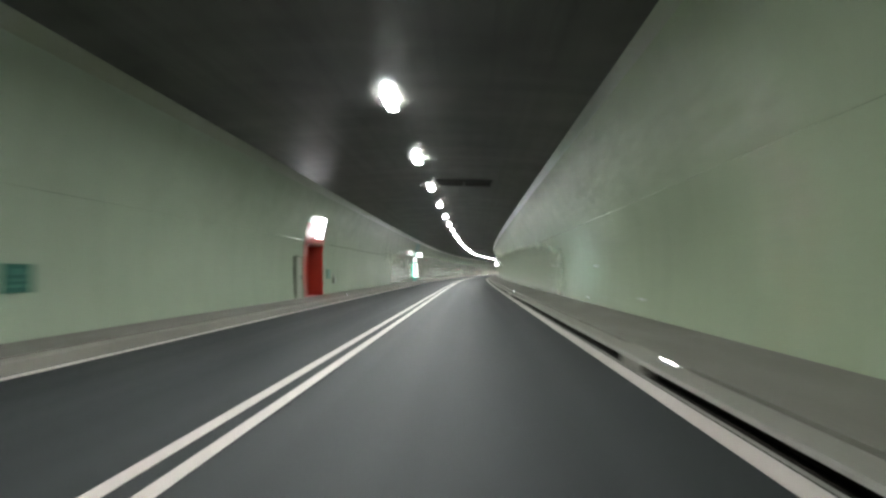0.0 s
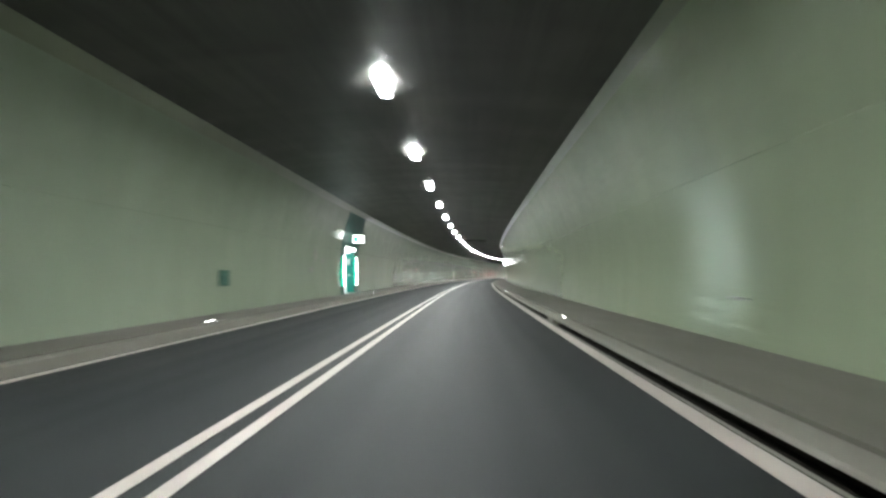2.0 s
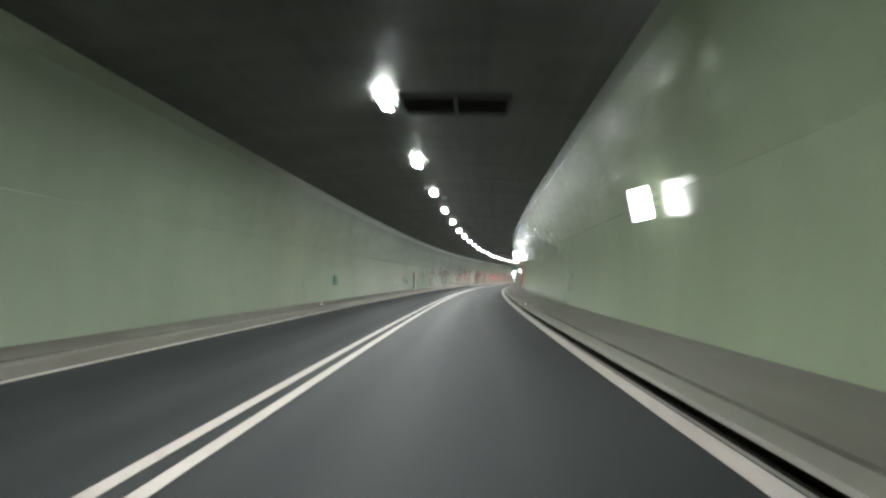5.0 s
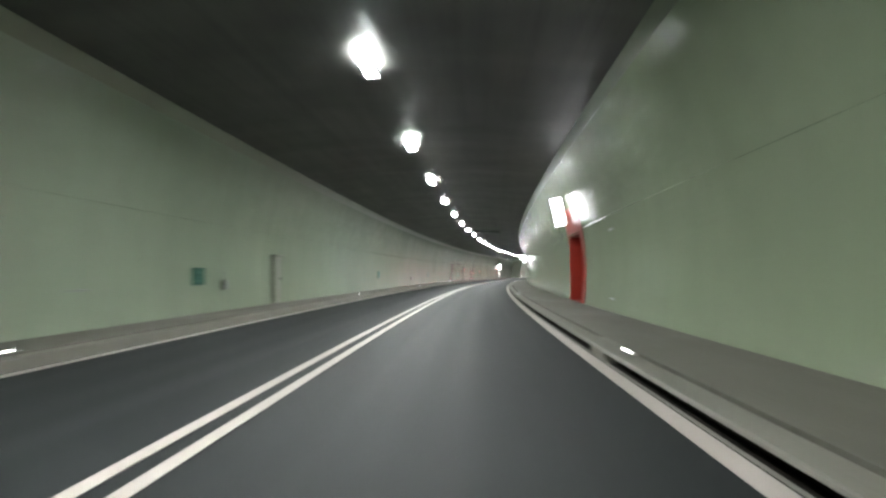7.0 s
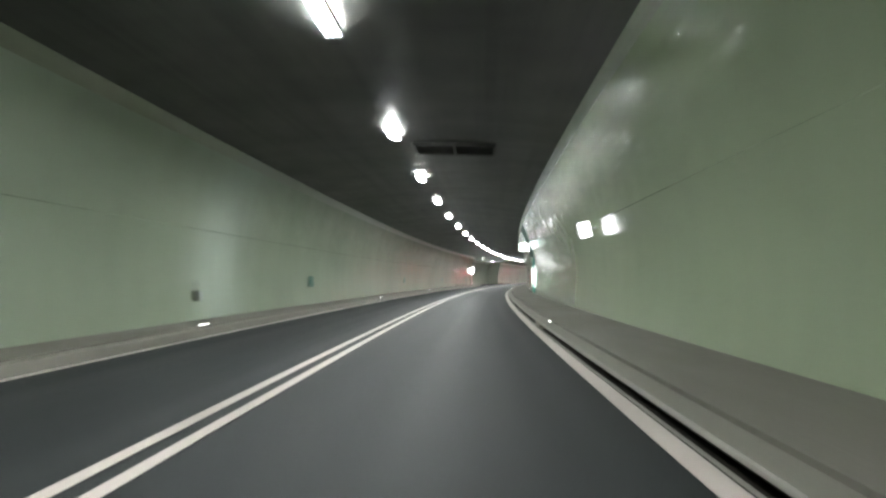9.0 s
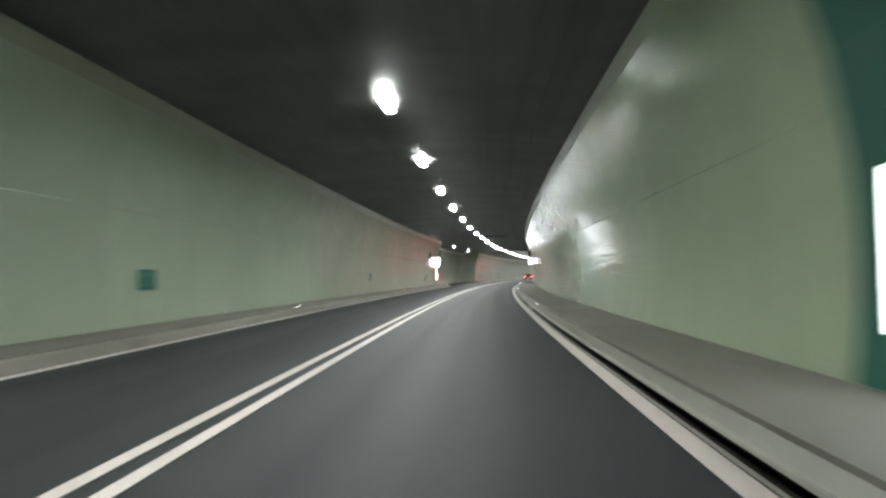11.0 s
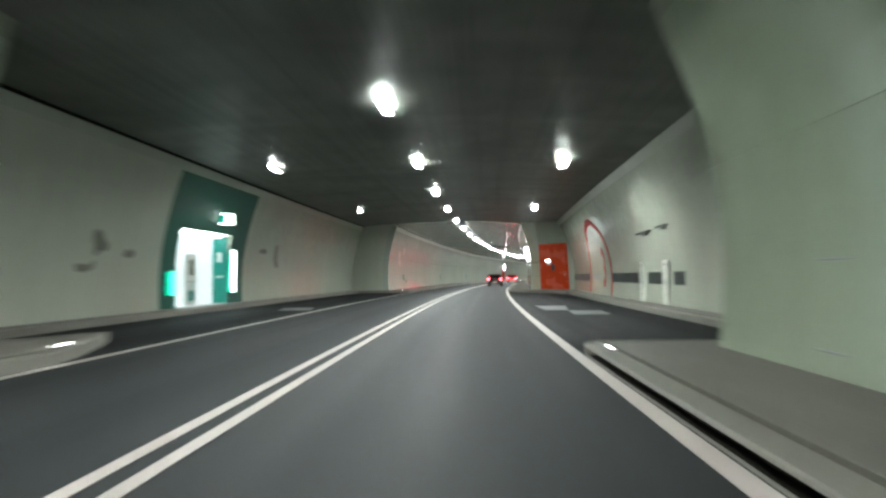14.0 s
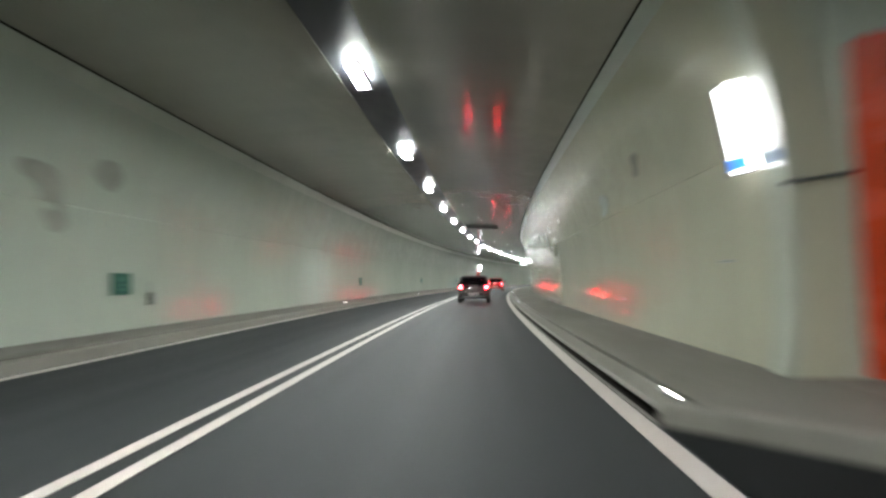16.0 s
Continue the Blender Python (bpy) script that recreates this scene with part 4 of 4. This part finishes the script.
def exit_sign(s, side, o_mid, z):
    e = thing("exit_sign", frame_at(s, side * o_mid, z), "glowing white-green exit sign box standing out from the wall", "illuminated sign", "exit signs")
    part("case", box(-0.36, 0.36, -0.09, 0.09, -0.24, 0.24, 0.02), MAT_HOUSING, e)
    for y in (-0.095, 0.085):
        part("face", box(-0.33, 0.33, y, y + 0.01, -0.21, 0.21), MAT_EXIT_WHITE, e, "glowing sign face")
    part("symbol", box(-0.3, -0.02, -0.102, -0.094, -0.16, 0.16), MAT_EXIT_GREEN, e)
    part("bracket", tube((side * 0.3, 0, 0), (side * 0.75, 0, 0.15), 0.025), MAT_METAL, e)
    return e


exit_portal(EXIT_L, -1, (79.4, 84.7))
exit_sign(81.9, -1, 4.85, 3.42)
exit_portal(EXIT_R, 1, (240.1, 245.4))
exit_sign(242.4, 1, 4.98, 3.42)
exit_portal(EXIT_R2, 1, (423.3, 428.6))
exit_sign(425.6, 1, 4.75, 3.2)
exit_portal(EXIT_BAY, -1, (326.2, 333.6), True)
exit_sign(330.4, -1, 7.75, 3.55)


# ---------------------------------------------------------------- ceiling dampers
def damper_at(s):
    return frame_at(s, 1.66, vault(1.66, 4.78) - 0.07) @ pose(0, 0, 0, 0, 2.4, 0)


def damper(s):
    e = thing("ceiling_damper", damper_at(s), "dark louvred smoke damper in the ceiling", "damper", "dampers in the ceiling")
    for x0, x1, y0, y1 in ((-1.3, 1.3, -0.8, -0.72), (-1.3, 1.3, 0.72, 0.8), (-1.3, -1.22, -0.72, 0.72), (1.22, 1.3, -0.72, 0.72), (-0.04, 0.04, -0.72, 0.72)):
        part("frame", box(x0, x1, y0, y1, -0.05, 0.06, 0.006), MAT_DAMPER, e)
    for i in range(16):
        bm = box(-1.22 if i % 2 else 0.04, -0.04 if i % 2 else 1.22, -0.085, 0.085, -0.006, 0.006)
        bmesh.ops.rotate(bm, verts=bm.verts, cent=(0, 0, 0), matrix=Matrix.Rotation(radians(28), 3, "X"))
        bmesh.ops.translate(bm, verts=bm.verts, vec=(0, -0.63 + 0.18 * (i // 2), 0.0))
        part("louvre", bm, MAT_DAMPER, e)
    return e


d0 = damper(30.6)
for s in (123.4, 216.2, 309.8, 400.6):
    copy_thing(d0, damper_at(s))


# ---------------------------------------------------------------- the lay-by's right wall: band, arch, number
def bay_skin(name, s0, s1, z0, z1, material, label, proud=0.006, parent=None):
    zs = [z0 + (z1 - z0) * i / 4 for i in range(5)]
    inn = [(wall_o(z, True) - proud, z) for z in zs]
    out = [(wall_o(z, True) + 0.01, z) for z in zs]
    ob = shell(name, inn, out, steps(s0, s1, 1.5), material)
    if parent is not None:
        ob.parent = parent
    else:
        tagged(ob, label, kind="structure")
    return ob


for i, (a, b) in enumerate(((325.6, 326.75), (328.1, 330.15), (331.7, 337.75), (345.0, 353.4))):
    bay_skin("trim_dark_band_%d" % (i + 1), a, b, 0.86, 1.29, MAT_DARK, "dark painted band along the lay-by wall")


def bay_point(s, z, proud):
    return spot(s, wall_o(z, True) - proud, z)


def arch_ring():
    """Red painted arch on the wall."""
    mid, ro, top, th = 341.05, 3.72, 4.22, 0.38
    ang = [math.pi * i / 36 for i in range(37)]
    outer = [(mid - ro * math.cos(a), 0.2 + (top - 0.2) * math.sin(a) ** 0.66) for a in ang]
    inner = [(mid - (ro - th) * math.cos(a), 0.2 + (top - th - 0.2) * math.sin(a) ** 0.66) for a in ang]
    verts, faces = [], []
    for pr in (0.010, -0.01):
        for (s, z), (s2, z2) in zip(outer, inner):
            verts += [bay_point(s, z, pr), bay_point(s2, z2, pr)]
    n = 37
    for k in range(n - 1):
        a = 2 * k
        b = a + 2 * n
        faces += [(a, a + 1, a + 3, a + 2), (b + 2, b + 3, b + 1, b), (a, a + 2, b + 2, b), (a + 1, b + 1, b + 3, a + 3)]
    ob = mesh_object("trim_red_arch", verts, faces, MAT_RED_LINE)
    return tagged(ob, "red painted arch on the lay-by wall", kind="structure")


arch_ring()


def wall_number(char, s, z, height, material):
    cu = bpy.data.curves.new("number", "FONT")
    cu.body = char
    cu.size = height / 0.72
    cu.align_x = "CENTER"
    cu.extrude = 0.006
    cu.offset = 0.055
    tmp = bpy.data.objects.new("number", cu)
    scene.collection.objects.link(tmp)
    bpy.context.view_layer.update()
    me = bpy.data.meshes.new_from_object(tmp.evaluated_get(bpy.context.evaluated_depsgraph_get()))
    bpy.data.objects.remove(tmp)
    me.materials.clear()
    me.materials.append(material)
    for v in me.vertices:
        x, y, d = v.co
        v.co = bay_point(s - 0.76 * x, z + y, 0.012 + d)
    return new("number", me)


n3 = wall_number("3", 339.52, 0.66, 1.95, MAT_RED_LINE)
tagged(n3, "large red number 3 painted inside the arch", kind="structure").name = "trim_number"
for i, (a, b, z0, z1) in enumerate(((341.00, 341.29, 0.90, 1.25), (341.37, 341.67, 0.90, 1.20), (341.74, 342.00, 0.90, 1.20), (342.07, 342.39, 0.90, 1.20), (342.46, 342.69, 0.90, 1.20), (342.76, 343.06, 0.90, 1.20), (343.13, 343.50, 0.90, 1.38))):
    bay_skin("trim_letter_bar_%d" % (i + 1), a, b, z0, z1, MAT_TEXT, "grey bar of illegible lettering on the wall", 0.008)


def shelf_fin(s, z, length):
    e = thing("wall_bracket", frame_at(s, wall_o(z, True) - 0.004, z), "thin black bracket with a small panel on the wall", "bracket", "black brackets on the lay-by wall")
    part("bar", box(-0.12, 0, -length / 2, length / 2, -0.03, 0.03, 0.006), MAT_BRACKET, e)
    part("panel", box(-0.06, 0, -length * 0.3, length * 0.1, -0.11, -0.03, 0.006), MAT_BRACKET, e)
    return e


shelf_fin(329.75, 2.75, 1.9)
shelf_fin(327.1, 2.80, 1.2)


# stands for the bare wall between the dark bands; body and doors are added
def wall_pier(s):
    e = thing("bare_wall_panel", frame_at(s, wall_o(0.8, True) - 0.002, 0.18), "pale flat panel standing for bare lay-by wall, with added door leaves", "cabinet", "cabinets on the lay-by wall")
    body = part("body", box(-0.07, 0.02, -0.36, 0.36, 0.0, 1.5, 0.012), MAT_PIER, e)
    for y0, y1 in ((-0.34, -0.01), (0.01, 0.34)):
        leaf = part("door", box(-0.08, -0.065, y0, y1, 0.05, 1.45, 0.004), MAT_PIER, e)
        part("handle", box(-0.095, -0.078, y0 + 0.04 if y0 > 0 else y1 - 0.06, y0 + 0.06 if y0 > 0 else y1 - 0.04, 0.7, 0.85), MAT_DOOR_GREY, leaf)
    part("lamp", tube((-0.10, 0, 1.38), (-0.07, 0, 1.38), 0.05), MAT_RED_LINE, e)
    return e


wall_pier(330.92)
wall_pier(327.52)


def wall_stain(n, side, bay, pts, material=None):
    """Dark scuffed mark on a wall, a thin skin that follows the wall."""
    for _ in range(2):
        pts = [(a[0] + f * (b[0] - a[0]), a[1] + f * (b[1] - a[1])) for a, b in zip(pts, pts[1:] + pts[:1]) for f in (0.25, 0.75)]
    k = len(pts)
    verts = [spot(s, side * (wall_o(z, bay, side) - d), z) for d in (0.015 if side > 0 else 0.005, -0.01) for s, z in pts]
    faces = [tuple(range(k)), tuple(reversed(range(k, 2 * k)))] + [(i, (i + 1) % k, k + (i + 1) % k, k + i) for i in range(k)]
    return tagged(mesh_object("trim_stain_%d" % n, verts, faces, material or (MAT_STAIN_DARK if bay else MAT_STAIN)), "dark soot stain on the pale wall paint", kind="structure")


wall_stain(1, -1, False, [(361.6, 3.7), (362.3, 3.8), (362.7, 3.45), (362.4, 3.1), (361.9, 3.2), (361.5, 3.4)])
wall_stain(2, -1, False, [(359.4, 3.4), (360.6, 3.35), (360.8, 2.7), (361.1, 2.3), (360.6, 2.1), (360.2, 2.5), (360.1, 3.0), (359.5, 3.1)])
BLOTS = ([(0.0, 2.35), (0.1, 2.58), (0.4, 2.62), (0.55, 2.4), (0.75, 2.28), (0.9, 2.12), (0.7, 1.98), (0.5, 2.05), (0.35, 1.88), (0.15, 1.86), (0.2, 2.1)],
         [(-0.65, 1.62), (-0.3, 1.66), (0.0, 1.6), (0.15, 1.75), (0.3, 1.74), (0.2, 1.5), (-0.1, 1.42), (-0.5, 1.4)],
         [(1.65, 2.0), (1.9, 2.14), (2.25, 2.1), (2.3, 1.92), (2.0, 1.84), (1.7, 1.88)])
for k, (s0, bay) in enumerate(((73.2, False), (322.3, True))):
    for i, blot in enumerate(BLOTS):
        wall_stain(10 + 3 * k + i, -1, bay, [(s0 + a, z) for a, z in blot], MAT_STAIN_DARK)
wall_stain(20, -1, False, [(88.45, 2.42), (88.6, 2.56), (88.9, 2.54), (89.05, 2.36), (88.9, 2.2), (88.6, 2.2)], MAT_STAIN_BLACK)
wall_stain(21, -1, False, [(90.1, 2.75), (90.25, 2.78), (90.3, 2.5), (90.34, 2.2), (90.22, 2.12), (90.14, 2.4)], MAT_STAIN_DARK)
wall_stain(22, 1, False, [(361.2, 3.52), (361.5, 3.6), (361.8, 3.5), (361.7, 3.35), (361.95, 3.22), (361.6, 3.14), (361.45, 3.32)], MAT_STAIN_DARK)
wall_stain(23, 1, False, [(364.6, 3.1), (365.3, 3.3), (365.8, 3.2), (365.5, 3.0), (365.9, 2.75), (365.1, 2.8)])
wall_stain(5, -1, True, [(335.4, 2.58), (336.3, 2.64), (336.5, 2.45), (336.0, 2.36), (335.4, 2.40)])
wall_stain(6, -1, True, [(337.5, 2.9), (337.95, 2.9), (338.0, 2.2), (338.45, 1.8), (338.0, 1.68), (337.5, 2.1)])


# ---------------------------------------------------------------- orange splayed panel at the lay-by's end
def splay_wall():
    a, b = (353.5, 8.42), (355.74, 6.34)
    pa, pb = Vector(spot(a[0], a[1], 0.15)), Vector(spot(b[0], b[1], 0.15))
    along = (pb - pa)
    length = along.length
    along.normalize()
    out = Vector((-along.y, along.x, 0))
    if out.dot(Vector(spot(345, 0, 0)) - pa) < 0:
        out = -out
    m = Matrix((( along.x, out.x, 0, pa.x), (along.y, out.y, 0, pa.y), (0, 0, 1, pa.z), (0, 0, 0, 1))) @ pose(0, 0, 0, -4, 0, 0)
    back = thing("splayed_wall", m, "pale concrete wall set across the lay-by's corner", "wall")
    tagged(back, kind="structure")
    part("wall_body", box(-0.6, length + 0.5, -0.45, -0.02, 0, 5.3), MAT_LEDGE_FAR, back)
    e = thing("emergency_cabin_front", m, "orange-red emergency cabin front with a phone across the lay-by's corner", "emergency cabin")
    part("panel", box(0.28, length + 0.04, -0.015, 0.06, 0.01, 3.45, 0.012), MAT_ORANGE, e)
    door = part("door", box(0.5, 1.4, 0.055, 0.085, 0.05, 2.35, 0.008), MAT_ORANGE, e)
    part("door_handle", box(0.57, 0.61, 0.085, 0.13, 1.0, 1.2, 0.006), MAT_METAL, door)
    phone = part("phone_box", box(1.52, 1.74, 0.06, 0.2, 1.42, 1.92, 0.03), MAT_BRACKET, e, "dark grey phone box")
    part("phone_panel", box(1.56, 1.70, 0.196, 0.21, 1.5, 1.72, 0.006), MAT_BLACK, phone)
    # hooded lamp: a bright tube over a pale reflector that widens upwards
    lamp = part("lamp", box(1.90, 2.34, 0.06, 0.24, 2.24, 2.28, 0.01), MAT_HOUSING, e, "hooded white lamp")
    part("tube", tube((1.93, 0.17, 2.21), (2.31, 0.17, 2.21), 0.035, sides=12), MAT_CABIN_LAMP, lamp, "glowing white tube")
    bm = bmesh.new()
    shade = [bm.verts.new(v) for v in ((1.96, 0.062, 1.86), (2.28, 0.062, 1.86), (2.34, 0.062, 2.23), (1.90, 0.062, 2.23),
                                       (1.98, 0.10, 1.88), (2.26, 0.10, 1.88), (2.34, 0.13, 2.23), (1.90, 0.13, 2.23))]
    for q in ((3, 2, 1, 0), (4, 5, 6, 7), (0, 1, 5, 4), (1, 2, 6, 5), (2, 3, 7, 6), (3, 0, 4, 7)):
        bm.faces.new([shade[i] for i in q])
    part("reflector", bm, MAT_WHITE, lamp, "white reflector below the tube")
    part("foot_rail", box(0.34, length - 0.1, 0.058, 0.10, 0.02, 0.3, 0.01), MAT_ORANGE, e)
    return e


splay_wall()


def sign_cable():
    e = thing("sign_cable", frame_at(BAY1 + 0.15, 5.5, 2.17), "thin dark cable conduit on the cross wall below the sign", "conduit")
    part("conduit", tube((0.0, -0.03, 0.0), (0.72, -0.03, 0.09), 0.022), MAT_BRACKET, e)
    for x in (0.12, 0.6):
        part("clip", box(x - 0.02, x + 0.02, -0.055, 0.01, 0.125 * x - 0.035, 0.125 * x + 0.035, 0.004), MAT_HOUSING, e)


sign_cable()


# ---------------------------------------------------------------- cars
def car(m, paint, label):
    e = thing("car", m, label, "car", "cars ahead on the carriageway")
    # stations: y, half width, floor z, belt z
    st = [(-1.98, 0.70, 0.42, 0.72), (-1.90, 0.80, 0.30, 0.92), (-1.70, 0.85, 0.24, 0.98), (-1.0, 0.87, 0.22, 0.97), (0.0, 0.875, 0.22, 0.94),
          (0.8, 0.865, 0.22, 0.92), (1.35, 0.84, 0.24, 0.84), (1.8, 0.76, 0.28, 0.70), (1.95, 0.62, 0.40, 0.58)]
    bm = bmesh.new()
    rings = []
    for y, w, z0, z1 in st:
        mid = (z0 + z1) / 2
        sec = [(-w * 0.86, z0), (w * 0.86, z0), (w * 0.97, z0 + 0.12), (w, mid), (w * 0.97, z1 - 0.06), (w * 0.90, z1), (-w * 0.90, z1), (-w * 0.97, z1 - 0.06), (-w, mid), (-w * 0.97, z0 + 0.12)]
        rings.append([bm.verts.new((x, y, z)) for x, z in sec])
    for a, b in zip(rings, rings[1:]):
        for i in range(10):
            j = (i + 1) % 10
            bm.faces.new((a[i], a[j], b[j], b[i]))
    bm.faces.new(rings[0])
    bm.faces.new(list(reversed(rings[-1])))
    body = part("body", bm, paint, e)
    for p in body.data.polygons:
        p.use_smooth = True

    def cabin(name, levels, material):
        bm = bmesh.new()
        rr = []
        for z, yr, yf, w in levels:
            rr.append([bm.verts.new(v) for v in ((-w * 0.96, yr, z), (w * 0.96, yr, z), (w, yr + 0.2, z), (w, yf - 0.25, z), (w * 0.9, yf, z), (-w * 0.9, yf, z), (-w, yf - 0.25, z), (-w, yr + 0.2, z))])
        for a, b in zip(rr, rr[1:]):
            for i in range(8):
                j = (i + 1) % 8
                bm.faces.new((a[i], a[j], b[j], b[i]))
        bm.faces.new(rr[0])
        bm.faces.new(list(reversed(rr[-1])))
        return part(name, bm, material, e)

    cabin("cabin_glass", [(0.93, -1.80, 1.05, 0.78), (1.36, -1.48, 0.25, 0.63)], MAT_GLASS_DARK)
    cabin("roof", [(1.35, -1.56, 0.30, 0.655), (1.43, -1.50, 0.12, 0.62), (1.46, -1.30, -0.1, 0.50)], paint)
    for x in (-1, 1):
        part("pillar", tube((x * 0.775, -1.74, 0.93), (x * 0.64, -1.46, 1.37), 0.06, sides=8), paint, e)
        part("pillar", tube((x * 0.78, 0.95, 0.92), (x * 0.64, 0.2, 1.37), 0.035, sides=8), paint, e)
        part("pillar", tube((x * 0.80, -0.35, 0.93), (x * 0.645, -0.4, 1.37), 0.035, sides=8), MAT_BLACK, e)
        lamp = part("tail_lamp", box(x * 0.68 - 0.08, x * 0.68 + 0.08, -1.99, -1.82, 0.76, 0.92, 0.03), MAT_TAIL, e, "glowing red tail light")
        part("brake_lamp", tube((x * 0.68, -2.0, 0.84), (x * 0.68, -1.95, 0.84), 0.042, sides=14), MAT_TAIL_CORE, lamp)
        mir = part("mirror", box(x * 0.92 - 0.08, x * 0.92 + 0.08, 0.55, 0.72, 0.92, 1.06, 0.03), paint, e)
    part("rear_window", outline_plate([(-0.55, 0), (0.55, 0), (0.47, 0.36), (-0.47, 0.36)], 0.012), MAT_GLASS_DARK, e).matrix_basis = pose(0, -1.785, 0.97, 0, 0, 90) @ pose(0, 0, 0, 0, -36, 0) @ pose(0, 0, 0)
    bmp = part("rear_bumper", box(-0.80, 0.80, -2.06, -1.86, 0.30, 0.58, 0.05, seg=2), paint, e)
    part("bumper_trim", box(-0.62, 0.62, -2.075, -2.05, 0.33, 0.37, 0.01), MAT_METAL, bmp)
    plate = part("number_plate", box(-0.26, 0.26, -2.085, -2.05, 0.41, 0.53, 0.006), MAT_PLATE, e, "white plate with dark bars")
    for k in range(6):
        part("plate_bar", box(-0.19 + k * 0.07, -0.165 + k * 0.07, -2.09, -2.083, 0.44, 0.50), MAT_BLACK, plate)
    part("wiper", box(-0.02, 0.28, -1.80, -1.785, 1.02, 1.04), MAT_BLACK, e)
    for x in (-1, 1):
        for y in (-1.25, 1.25):
            wheel = part("wheel", tube((x * 0.66, y, 0.31), (x * 0.85, y, 0.31), 0.31, sides=24), MAT_TYRE, e, "black tyre on an alloy rim")
            part("rim", tube((x * 0.80, y, 0.31), (x * 0.862, y, 0.31), 0.2, sides=18), MAT_RIM, wheel)
    return e


car(frame_at(385.6, 1.82, 0.0), MAT_CAR_GREY, "dark grey hatchback with glowing red tail lights on the road")
car(frame_at(424.0, 1.75, 0.0), MAT_CAR_RED, "red hatchback with glowing red tail lights on the road")
